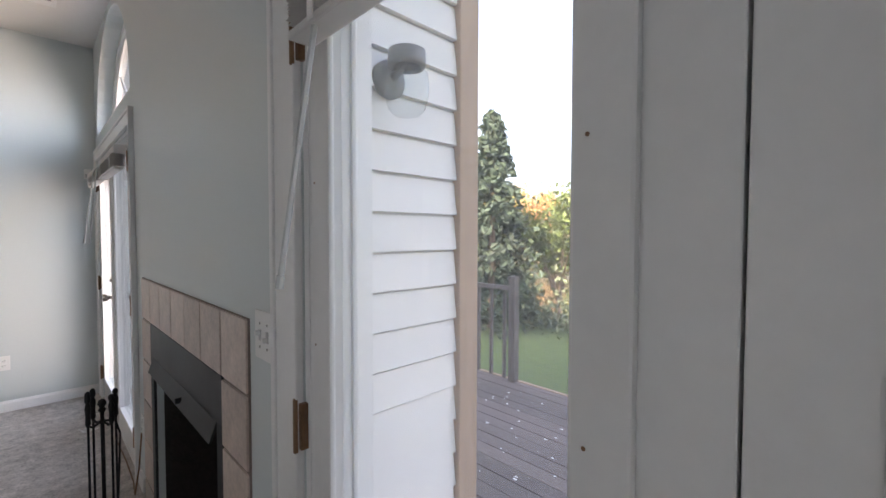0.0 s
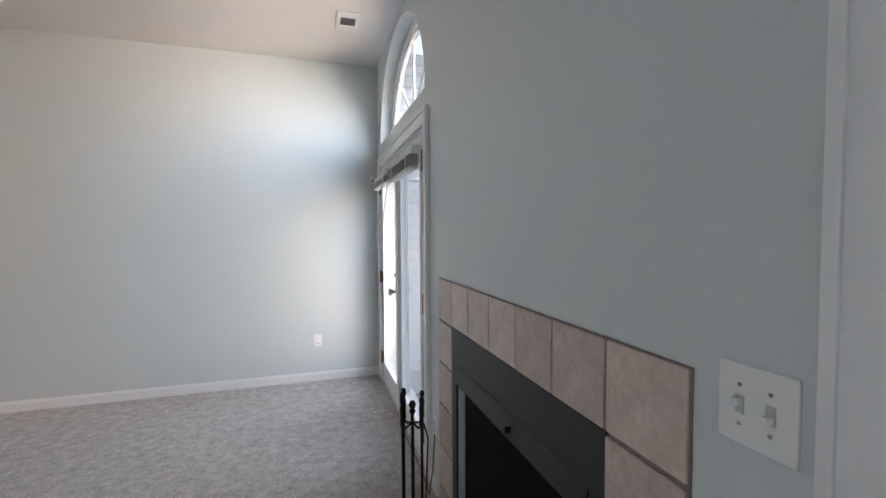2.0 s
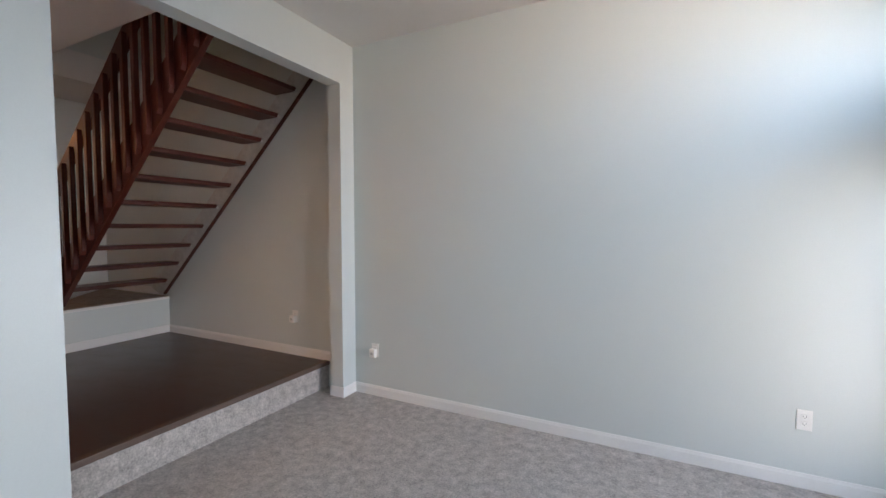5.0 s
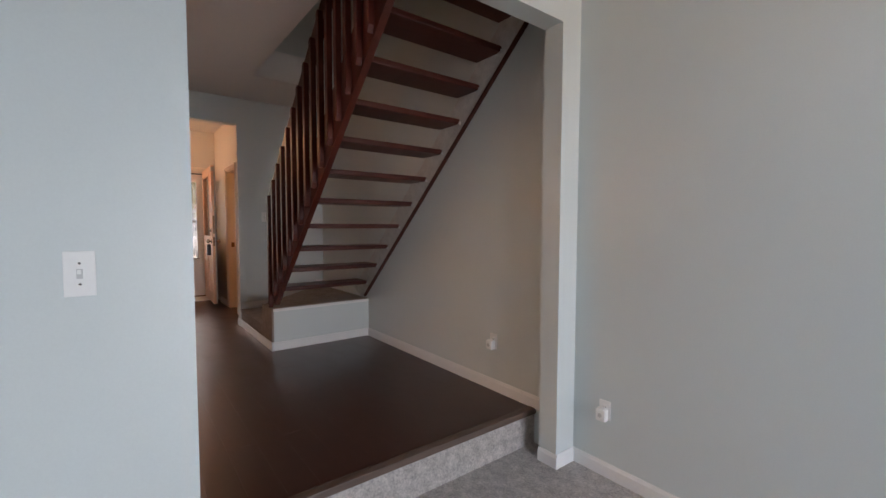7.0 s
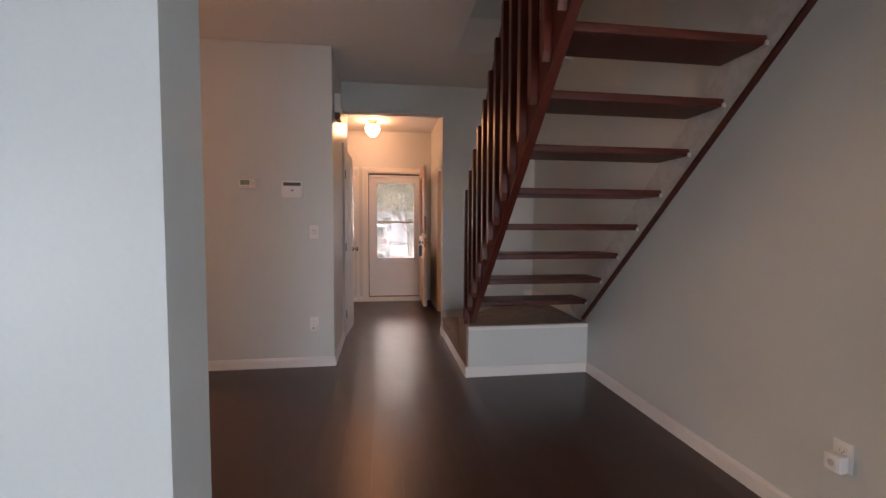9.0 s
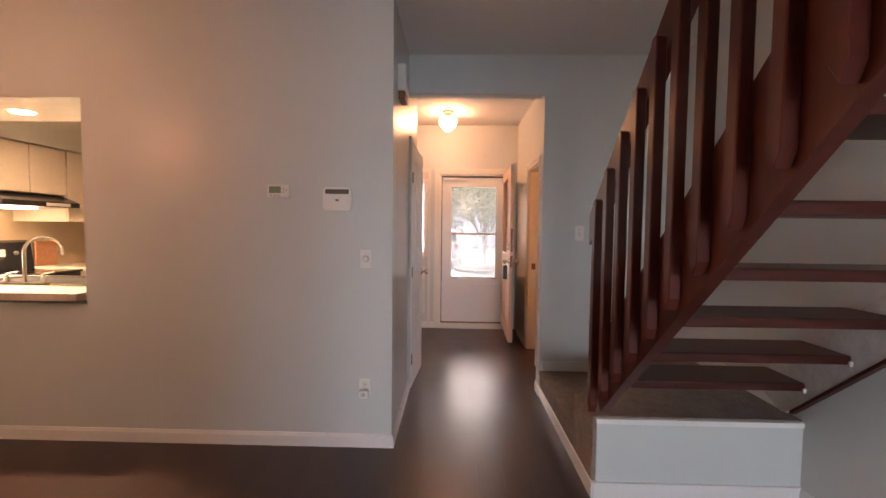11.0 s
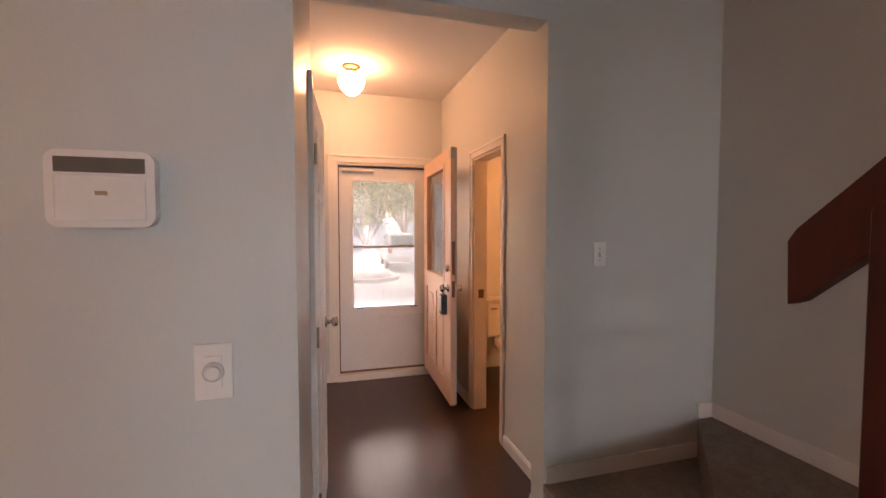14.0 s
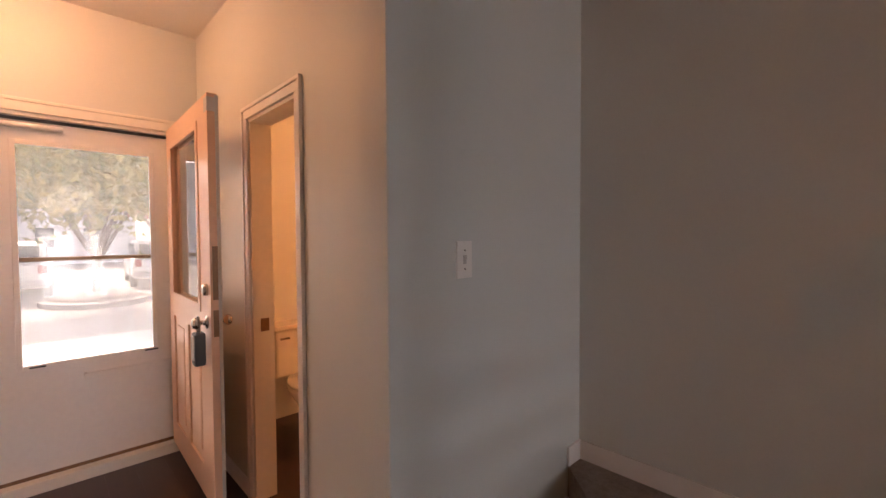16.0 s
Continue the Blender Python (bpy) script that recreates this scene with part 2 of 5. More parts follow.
def box(bm, x0, x1, y0, y1, z0, z1, bevel=0.0, m=None):
    r = bmesh.ops.create_cube(bm, size=1)["verts"]
    for v in r:
        v.co = Vector((x0 + (v.co.x + 0.5) * (x1 - x0), y0 + (v.co.y + 0.5) * (y1 - y0), z0 + (v.co.z + 0.5) * (z1 - z0)))
    if bevel:
        edges = list({e for v in r for e in v.link_edges})
        new_faces = bmesh.ops.bevel(bm, geom=edges, offset=bevel, segments=2, profile=0.6, affect="EDGES")
        r = list({v for f in new_faces["faces"] for v in f.verts} | {v for v in r if v.is_valid})
    if m is not None:
        bmesh.ops.transform(bm, matrix=m, verts=r)
    return r


def boxes(*rows, bevel=0.0):
    bm = bmesh.new()
    for r in rows:
        box(bm, *r, bevel=bevel)
    return bm


def prism(bm, pts, axis, a, b):
    """A flat outline drawn out along an axis. pts are the two other coordinates, in the order x, y, z."""
    def co(p, d):
        return {"x": (d, p[0], p[1]), "y": (p[0], d, p[1]), "z": (p[0], p[1], d)}[axis]
    lo, hi = [bm.verts.new(co(p, a)) for p in pts], [bm.verts.new(co(p, b)) for p in pts]
    bm.faces.new(lo), bm.faces.new(list(reversed(hi)))
    for i in range(len(pts)):
        j = (i + 1) % len(pts)
        bm.faces.new((lo[i], hi[i], hi[j], lo[j]))
    return bm


def rod(bm, a, b, r, seg=12, r2=None):
    a, b = Vector(a), Vector(b)
    m = Matrix.Translation((a + b) / 2) @ (b - a).to_track_quat("Z", "Y").to_matrix().to_4x4()
    bmesh.ops.create_cone(bm, cap_ends=True, segments=seg, radius1=r, radius2=r if r2 is None else r2, depth=(b - a).length, matrix=m)
    return bm


def ball(bm, c, r, scale=(1, 1, 1), seg=14):
    bmesh.ops.create_uvsphere(bm, u_segments=seg, v_segments=seg * 2 // 3, radius=r, matrix=Matrix.Translation(c) @ Matrix.Diagonal((*scale, 1)))
    return bm


def lathe(bm, at, profile, axis="z", seg=24):
    """A turned form: (radius, height) rows about an axis through at."""
    rings = []
    for r, h in profile:
        ring = []
        for k in range(seg):
            a = 2 * math.pi * k / seg
            c, s = r * math.cos(a), r * math.sin(a)
            p = {"z": (c, s, h), "x": (h, c, s), "y": (c, h, s)}[axis]
            ring.append(bm.verts.new(Vector(at) + Vector(p)))
        rings.append(ring)
    for a, b in zip(rings, rings[1:]):
        for k in range(seg):
            j = (k + 1) % seg
            bm.faces.new((a[k], a[j], b[j], b[k]))
    bm.faces.new(rings[0]), bm.faces.new(rings[-1])
    return bm


def tube(bm, pts, r, seg=8):
    for a, b in zip(pts, pts[1:]):
        rod(bm, a, b, r, seg)
    for p in pts[1:-1]:
        ball(bm, p, r, seg=8)
    return bm


# ---- plan (metres; z = 0 is the carpet) ----
CZ = 3.04            # ceilings
FZ = 0.244           # plank floor
XP, TP = -3.768, 0.135   # partition: living-room face, thickness
XC = -6.957          # wall with thermostat
XW = -7.85           # wall behind the stairs
XF = -10.20          # front wall
YS = -6.45           # south wall
YH = -0.965          # hall's north wall
YC = -2.203          # hall's south wall
YN = -0.032          # wall beside the stairs
HO0, HO1, HOZ = -2.203, -1.096, 2.735   # hall opening


def wall(name, rows, mat=WALL, label="pale grey-blue painted plaster wall"):
    return single(name, boxes(*rows), mat, label, "wall", kind="structure")


# east wall with two double doors and an arched window over one of them
FD0, FD1, SD0, SD1, DH = -1.835, -0.165, -5.545, -3.962, 2.045    # door openings
AY, AW, AZ, AH = -1.000, 0.835, 2.245, 0.735                      # arched window
east = bmesh.new()
for r in ((0, .17, FD1, 0.17, -.4, CZ + .25), (0, .17, SD1, -3.395, -.4, CZ + .25), (0, .17, -2.415, FD0, -.4, CZ + .25), (0, .17, -3.395, -2.415, -.4, .055), (0, .17, -3.395, -2.415, .815, CZ + .25), (0, .17, YS - .15, SD0, -.4, CZ + .25), (0, .17, FD0, FD1, -.4, 0.0),
          (0, .17, SD0, SD1, -.4, 0.0), (0, .17, SD0, SD1, DH, CZ + .25), (0, .17, FD0, FD1, DH, AZ)):
    box(east, *r)
N = 24
arc = [(AY + AW * math.cos(math.pi * k / N), AZ + AH * math.sin(math.pi * k / N)) for k in range(N + 1)]
for (y0, z0), (y1, z1) in zip(arc, arc[1:]):
    prism(east, [(y0, z0), (y0, CZ + .25), (y1, CZ + .25), (y1, z1)], "x", 0, .17)
single("wall_east", east, WALL, "pale grey-blue wall with an arched window opening", "wall", kind="structure")
wall("wall_north", [(XP - TP, 0.0, 0, .16, -.4, CZ + .25)])
wall("wall_south", [(XW, 0.17, YS - .15, YS, -.4, CZ + .25)])
wall("wall_partition", [(XP - TP, XP, -.172, 0, -.2, CZ + .2), (XP - TP, XP, YS, -2.078, -.2, CZ + .2), (XP - TP, XP, -2.078, -.172, 2.685, CZ + .2)],
     label="pale grey partition wall with a wide cased opening")
wall("wall_stairs", [(-8.0, XP - TP, YN, .16, -.2, 6.0)], label="grey painted wall beside the stairs")
wall("wall_landing", [(XW - .12, XW, HO1, YN, 0, 6.0), (XW - .12, XW, HO0, HO1, HOZ, CZ + .2)], label="grey wall at the stair landing")
wall("wall_thermostat", [(XC - .12, XC, -4.145, -2.203, 0, CZ + .2), (XC - .12, XC, -6.1, -4.145, 0, 1.13), (XC - .12, XC, -6.1, -4.145, 2.42, CZ + .2),
                         (XC - .12, XC, YS, -6.1, 0, CZ + .2)], label="pale grey wall with a kitchen hatch")
# hall and entry
CD0, CD1, CDH = -8.53, -7.92, 2.335     # closet door opening
wall("wall_closet", [(CD1, XC - .12, YC - .12, YC, 0, CZ + .2), (CD0, CD1, YC - .12, YC, CDH, CZ + .2), (-8.60, CD0, YC - .12, YC, 0, CZ + .2),
                     (-8.60, -8.48, -3.0, YC - .12, 0, CZ + .2)], WALL_GLOSS, "pale glossy painted hall wall")
BX0, BX1, BH = -9.25, -8.68, 2.305      # bathroom door opening
wall("wall_hall", [(BX1, XW - .12, YH, YH + .115, 0, CZ + .2), (BX0, BX1, YH, YH + .115, BH, CZ + .2), (XF, BX0, YH, YH + .115, 0, CZ + .2)], WALL_HALL,
     "cream-lit painted hall wall")
DY0, DY1, DZ0, DZ1 = -2.02, -1.10, 0.318, 2.375    # front door opening
SL0, SL1, SLZ0, SLZ1 = -2.62, -2.24, 1.30, 2.25     # sidelight glass
wall("wall_front", [(XF - .14, XF, DY1, 1.0, -.3, CZ + .2), (XF - .14, XF, DY0, DY1, -.3, DZ0 - .06), (XF - .14, XF, DY0, DY1, DZ1, CZ + .2),
                    (XF - .14, XF, SL1, DY0, -.3, CZ + .2), (XF - .14, XF, SL0, SL1, -.3, SLZ0), (XF - .14, XF, SL0, SL1, SLZ1, CZ + .2),
                    (XF - .14, XF, -6.6, SL0, -.3, CZ + .2)], WALL_HALL, "cream-lit painted front wall")
wall("wall_entry", [(XF, -8.60, -3.12, -3.0, 0, CZ + .2)], WALL_HALL, "painted entry wall")
# both walls below carry lamplight in their base colour
wall("wall_bathroom", [(XF, -8.0, .9, 1.0, 0, CZ + .2), (-8.12, -8.0, YH + .115, .9, 0, CZ + .2)], WARM_LIT_WALL, "bathroom wall with warm lamplight put into its colour")
wall("wall_kitchen", [(XF, XC, -6.62, -6.5, 0, CZ + .2), (XF - .0, -8.60, -3.24, -3.12, 0, CZ + .2)], WARM_LIT_WALL, "kitchen wall with warm lamplight put into its colour")

# floors
single("floor", boxes((-4.06, 0.0, YS, 0.0, -.2, 0.0), (-4.085, -4.06, -2.5, 0, -.2, FZ - .03)), CARPET, "grey plush carpet with a carpeted step", "carpet", kind="structure")
single("subfloor", boxes((XF, -4.085, YS - .1, 1.0, -.2, FZ - .012)), BLACK, "dark joints between the floor planks", "floor", kind="structure")
single("floor_nosing", boxes((-4.10, -4.045, -2.078, -.0, FZ - .036, FZ + .004), bevel=.006), NOSING, "worn dark wood nosing along the step", "floor trim", kind="structure")

# ceilings; the stairwell stays open
WELL = (-6.90, XP - TP, -1.13, 0.0)
single("ceiling", boxes((XP - TP, .17, YS - .15, .16, CZ, CZ + .3)), CEIL, "matt white living-room ceiling", "ceiling", kind="structure")
single("ceiling_dining", boxes((-8.0, WELL[0], -1.13, 0, CZ, CZ + .3), (XW - .12, XP - TP, YS, -1.13, CZ, CZ + .3)), CEIL, "matt white ceiling round the stairwell", "ceiling", kind="structure")
single("ceiling_hall", boxes((XF - .14, XW - .12, -6.6, 1.0, CZ, CZ + .3)), CEIL, "white hall ceiling", "ceiling", kind="structure")
wall("wall_stairwell", [(WELL[0] - .1, WELL[0], WELL[2], 0, CZ + .3, 5.6), (XP - TP, XP - TP + .1, WELL[2], 0, CZ + .2, 5.6), (WELL[0], WELL[1], -2.3, -2.2, CZ + .3, 5.6)],
     label="painted wall of the stairwell above")
single("ceiling_stairwell", boxes((-7.1, XP, -2.4, .2, 5.6, 5.7)), CEIL, "white ceiling over the stairwell", "ceiling", kind="structure")
# unseen slab and upper walls, added against light leaks and to shade the deck
single("roof", boxes((XF - .3, .35, -6.8, 1.2, 5.72, 5.85)), BLACK, "unseen dark flat slab, added to keep light out", "roof", kind="structure")
wall("wall_upper", [(XF - .14, .17, -6.7, -6.6, CZ + .3, 5.72), (XF - .14, .17, 1.0, 1.1, CZ + .3, 5.72), (XF - .14, XF, -6.6, 1.0, CZ + .3, 5.72), (.03, .17, -6.6, 1.0, CZ + .3, 5.72)],
     SIDING, "unseen white upper walls, added to keep light out")


# ---- trim ----
def skirting(name, rows, label="white painted baseboard"):
    """Baseboard runs: (axis, along0, along1, face, side, z): a moulded profile against a wall face."""
    for axis, a, b, face, side, z in rows:
        prof = [(0, 0), (0, .085), (.006, .085), (.010, .072), (.013, .066), (.014, 0)]
        bm = prism(bmesh.new(), [(face + side * p, z + q) for p, q in prof], axis, a, b)
        single(name, bm, WHITE, label, "baseboard", kind="structure")


skirting("baseboard", [("x", XP, 0, 0, -1, 0), ("y", -.172, 0, XP, 1, 0), ("x", XP - TP - .0, XP + .014, -.172, -1, 0), ("y", -2.06, -1.93, 0, -1, 0), ("y", YS, -2.078, XP, 1, 0),
                       ("x", -6.52, XP - TP, YN, -1, FZ), ("y", YS, YC - .0, XC, 1, FZ), ("x", CD1 + .06, XC + .014, YC, 1, FZ), ("x", BX1 + .07, XW - .12, YH, -1, FZ),
                       ("y", -2.3, DY0 - .075, XF, 1, FZ), ("y", YH - .1, -1.03, XF, 1, FZ), ("x", -8.60, CD0 - .06, YC, 1, FZ),
                       ("y", HO1, HO1 + .12, XW - .12, -1, FZ), ("x", XW - .13, XW + .012, HO1, -1, FZ), ("x", -9.9, -9.33, YH, -1, FZ)])


def casing(name, axis, face, side, a0, a1, z0, z1, w=.075, d=.019, mat=WHITE):
    """Door casing round an opening a0..a1: two legs and a head, with a raised outer bead."""
    e = thing(name, (face, a0, z0) if axis == "y" else (a0, face, z0), "white painted door casing", "door casing", kind="structure")
    for key, (p0, p1, q0, q1) in {"leg": (a0 - w, a0, z0, z1), "leg_b": (a1, a1 + w, z0, z1), "head": (a0 - w, a1 + w, z1, z1 + w)}.items():
        bm = bmesh.new()
        lo, hi = sorted((face, face + side * d))
        lo2, hi2 = sorted((face, face + side * (d + .007)))
        if axis == "y":
            box(bm, lo, hi, p0, p1, q0, q1, bevel=.004)
            if key == "head":
                box(bm, lo2, hi2, p0 - .0015, p1 + .0015, q1 - .018, q1 + .0015, bevel=.003)
            else:
                o = (p0 - .0015, p0 + .018) if key == "leg" else (p1 - .018, p1 + .0015)
                box(bm, lo2, hi2, *o, q0 + .001, q1 + w - .0185, bevel=.003)
        else:
            box(bm, p0, p1, lo, hi, q0, q1, bevel=.004)
            if key == "head":
                box(bm, p0 - .0015, p1 + .0015, lo2, hi2, q1 - .018, q1 + .0015, bevel=.003)
            else:
                o = (p0 - .0015, p0 + .018) if key == "leg" else (p1 - .018, p1 + .0015)
                box(bm, *o, lo2, hi2, q0 + .001, q1 + w - .0185, bevel=.003)
        part(key.replace("_b", ""), bm, mat, e)
    return e


casing("trim_garden_door", "y", 0, -1, FD0, FD1, 0, DH, w=.085)
casing("trim_patio_door", "y", 0, -1, SD0, SD1, 0, DH, w=.115)
casing("trim_front_door", "y", XF, 1, DY0, DY1, FZ, DZ1, w=.072, mat=CREAM)
casing("trim_bath_door", "x", YH, -1, BX0, BX1, FZ, BH, w=.060, d=.011, mat=WHITE)
casing("trim_closet_door", "x", YC, 1, CD0, CD1, FZ, CDH, w=.055, d=.014, mat=WALL_GLOSS)
for nm, y0, y1 in (("jamb_garden_door", FD0, FD1), ("jamb_patio_door", SD0, SD1)):
    single(nm, boxes((0.004, .166, y0 + .0005, y0 + .022, 0, DH - .022), (0.004, .166, y1 - .022, y1 - .0005, 0, DH - .022), (0.004, .166, y0 + .0005, y1 - .0005, DH - .022, DH - .0005),
                     (0.0, .2, y0 + .0005, y1 - .0005, -.02, .018)), WHITE, "white door jamb and threshold", "door jamb", kind="structure")
single("jamb_bath_door", boxes((BX0 + .0005, BX0 + .018, YH + .002, YH + .113, FZ, BH - .018), (BX1 - .018, BX1 - .0005, YH + .002, YH + .113, FZ, BH - .018),
                               (BX0 + .0005, BX1 - .0005, YH + .002, YH + .113, BH - .018, BH - .0005)), CREAM, "cream door jamb", "door jamb", kind="structure")
single("jamb_front_door", boxes((XF - .138, XF + .006, DY0 + .0005, DY0 + .02, FZ, DZ1 - .02), (XF - .138, XF + .006, DY1 - .02, DY1 - .0005, FZ, DZ1 - .02),
                                (XF - .138, XF + .006, DY0 + .0005, DY1 - .0005, DZ1 - .02, DZ1 - .0005), (XF - .17, XF + .03, DY0 - .0, DY1 + .0, FZ - .06, DZ0 - .01)),
       CREAM, "cream door jamb and threshold", "door jamb", kind="structure")
single("trim_hall_opening", boxes((XW - .124, XW + .004, HO1 - .005, HO1 + .001, FZ, HOZ), (XW - .124, XW + .004, HO0, HO1 - .005, HOZ - .006, HOZ - .0005)), WALL_HALL, "painted return of the hall opening",
       "wall trim", kind="structure")


# ---- glazed double doors ----
def hinge(parent, x, y, z, side=-1):
    bm = bmesh.new()
    rod(bm, (x, y, z - .052), (x, y, z + .052), .0065, 10)
    ball(bm, (x, y, z + .055), .0072, seg=8), ball(bm, (x, y, z - .055), .0072, seg=8)
    box(bm, x + .004, x + .020, y - .018, y + .018, z - .05, z + .05)
    part("hinge", bm, BRONZE, parent, "antique brass hinge")


def mini_blind(name, y0, y1, z, drop, tilt=0.0):
    """A raised mini blind: head rail, gathered slats, bottom rail, brackets and a tilt wand."""
    e = thing(name, (-.05, (y0 + y1) / 2, z), "raised white mini blind with gathered slats above the glass", "window blind", "door blinds")
    part("head_rail", boxes((-.075, -.03, y0 + .01, y1 - .01, z - .035, z), bevel=.004), BLIND, e)
    bm = bmesh.new()
    n = 16
    for i in range(n):
        zz = z - .042 - drop * i / n
        lean = tilt * i / n
        dx = random.uniform(-.003, .003)
        prism(bm, [(-.082 + dx + lean * .2, zz), (-.055 + dx, zz + .004), (-.028 + dx, zz), (-.055 + dx, zz + .0022)], "y", y0 + .012 + random.uniform(0, .004), y1 - .012)
    part("slats", bm, BLIND, e)
    part("bottom_rail", boxes((-.08, -.03, y0 + .012, y1 - .012, z - .062 - drop, z - .046 - drop), bevel=.005), BLIND, e)
    for y in (y0, y1 - .012):
        part("bracket", boxes((-.08, -.018, y, y + .012, z - .045, z + .008), bevel=.002), PLASTIC, e, "clear plastic end bracket")
    for f in (.18, .82):
        y = y0 + (y1 - y0) * f
        part("ladder_tape", boxes((-.086, -.0835, y - .009, y + .009, z - .06 - drop, z - .03)), PLASTIC, e)
    return e


def wand(parent, a, b):
    bm = bmesh.new()
    rod(bm, a, b, .0055, 6)
    top = Vector(a)
    rod(bm, top, top + Vector((.02, 0, .03)), .003, 6)
    d = (Vector(b) - top).normalized()
    rod(bm, Vector(b) - d * .02, Vector(b) + d * .004, .0075, 8)
    part("tilt_wand", bm, CLEARROD, parent, "clear plastic tilt wand")


def glazed_leaf(name, y0, y1, hinge_at, stile, label, knob=None, rail_low=.19, glass=GLASS, stile_b=None):
    """A white full-lite door leaf between y0 and y1, with a raised glazing bead on both faces."""
    e = thing(name, (.02, hinge_at, 0), label, "glazed door", "glazed double doors")
    x0, x1, z0, z1 = .006, .050, .022, DH - .026
    g0, g1, h0, h1 = y0 + stile, y1 - (stile_b or stile), rail_low, 1.90
    part("stile", boxes((x0, x1, y0, g0, z0, z1), bevel=.002), DOOR_WHITE, e)
    part("stile", boxes((x0, x1, g1, y1, z0, z1), bevel=.002), DOOR_WHITE, e)
    part("bottom_rail", boxes((x0, x1, g0, g1, z0, h0)), DOOR_WHITE, e)
    part("top_rail", boxes((x0, x1, g0, g1, h1, z1)), DOOR_WHITE, e)
    for side in (-1, 1):
        xa, xb = ((x0 - .012, x0 + .002) if side < 0 else (x1 - .002, x1 + .012))
        bm = bmesh.new()
        w = .070 if stile > .12 else .036
        for r in ((g0 - w + .008, g0 + .008, h0 - w + .008, h1 + w - .008), (g1 - .008, g1 + w - .008, h0 - w + .008, h1 + w - .008)):
            box(bm, xa, xb, r[0], r[1], r[2], r[3], bevel=.005)
        for r in ((h0 - w + .008, h0 + .008), (h1 - .008, h1 + w - .008)):
            box(bm, xa + .001, xb - .001, g0, g1, r[0], r[1], bevel=.005)
        bead = part("glazing_bead", bm, DOOR_WHITE, e)
        if side < 0:
            sc = bmesh.new()
            for z in (.36, .79, 1.196, 1.526):
                for y in (g0 - .012, g1 + (.048 if stile > .12 else .012)):
                    rod(sc, (xa - .0006, y, z), (xa + .002, y, z), .0026, 8)
            part("screws", sc, BRONZE, bead, "small dark screw heads")
    p = part("pane", boxes((.026, .030, g0, g1, h0, h1)), glass, e)
    p.visible_shadow = False
    for z in (.23, 1.005, 1.84):
        hinge(e, -.016, hinge_at, z)
    if knob is not None:
        k = part("knob", lathe(bmesh.new(), (x0, knob, .955), [(.033, 0), (.033, -.006), (.014, -.012), (.012, -.030), (.024, -.040), (.029, -.052), (.026, -.066), (.010, -.072)], "x"),
                 CHROME, e, "round nickel door knob", smooth=True)
        part("deadbolt", lathe(bmesh.new(), (x0, knob, 1.085), [(.029, 0), (.029, -.010), (.018, -.014), (.016, -.022), (.005, -.024)], "x"), CHROME, e, "round nickel deadbolt", smooth=True)
    return e


MID = (FD0 + FD1) / 2
glazed_leaf("garden_door", MID + .004, FD1 - .024, FD1 - .018, .088, "white glazed garden door leaf with nickel knob, closed", knob=MID + .105)
glazed_leaf("garden_door", FD0 + .024, MID - .004, FD0 + .018, .098, "white glazed garden door leaf, fixed shut", None)
single("astragal", boxes((-.012, .006, MID - .022, MID + .022, .022, DH - .03), bevel=.004), DOOR_WHITE, "white astragal strip between the door leaves", "door strip", kind="structure")
SM = -4.752
glazed_leaf("patio_door", SM + .0015, SD1 - .004, SD1 + .006, .145, "white glazed patio door leaf, closed", None, glass=SCREEN, stile_b=.112)
glazed_leaf("patio_door", SD0 + .024, SM - .0015, SD0 + .018, .145, "white glazed patio door leaf beside the other, closed", None)
single("patio_astragal", boxes((.046, .060, SM - .030, SM + .030, .022, DH - .03)), DOOR_WHITE, "white astragal strip behind the patio door joint", "door strip", kind="structure")
b1 = mini_blind("mini_blind", MID + .085, FD1 - .09, 1.915, .045)
wand(b1, (-.09, MID + .12, 1.87), (-.15, MID + .17, 1.36))
b2 = mini_blind("mini_blind", FD0 + .03, MID - .06, 1.925, .065)
wand(b2, (-.09, MID - .10, 1.87), (-.13, MID + .02, 1.36))
b3 = mini_blind("mini_blind", SM + .08, SD1 - .10, 1.945, .11)
wand(b3, (-.06, -4.187, 1.925), (-.10, -4.076, 1.328))

# arched window over the garden door
aw = thing("window_1", (.1, AY, AZ), "white half-round window with radiating bars", "window", kind="structure")


def arch_ring(outer, inner, x0, x1):
    bm = bmesh.new()
    for k in range(N):
        a, b = math.pi * k / N, math.pi * (k + 1) / N
        pts = [(AY + (AW - r) * math.cos(t), AZ + (AH - r) * math.sin(t)) for r, t in ((outer, a), (inner, a), (inner, b), (outer, b))]
        prism(bm, pts, "x", x0, x1)
    return bm


part("window_frame", arch_ring(.001, .055, .10, .16), WHITE, aw)
part("sash", arch_ring(.055, .085, .115, .15), WHITE, aw)
part("window_sill", boxes((.0, .16, AY - AW + .002, AY + AW - .002, AZ + .0005, AZ + .012)), WHITE, aw)
part("sash", boxes((.105, .155, AY - AW + .05, AY + AW - .05, AZ + .012, AZ + .06)), WHITE, aw)
for ang in (45, 90, 135):
    a = radians(ang)
    bm = bmesh.new()
    c, s = math.cos(a), math.sin(a)
    p0, p1 = Vector((.132, AY, AZ + .06)), Vector((.132, AY + (AW - .08) * c, AZ + (AH - .08) * s))
    rod(bm, p0, p1, .009, 6)
    part("glazing_bar", bm, WHITE, aw)
pane = bmesh.new()
prism(pane, [(AY + (AW - .07) * math.cos(math.pi * k / N), AZ + (AH - .07) * math.sin(math.pi * k / N)) for k in range(N + 1)], "x", .128, .131)
part("pane", pane, GLASS, aw).visible_shadow = False


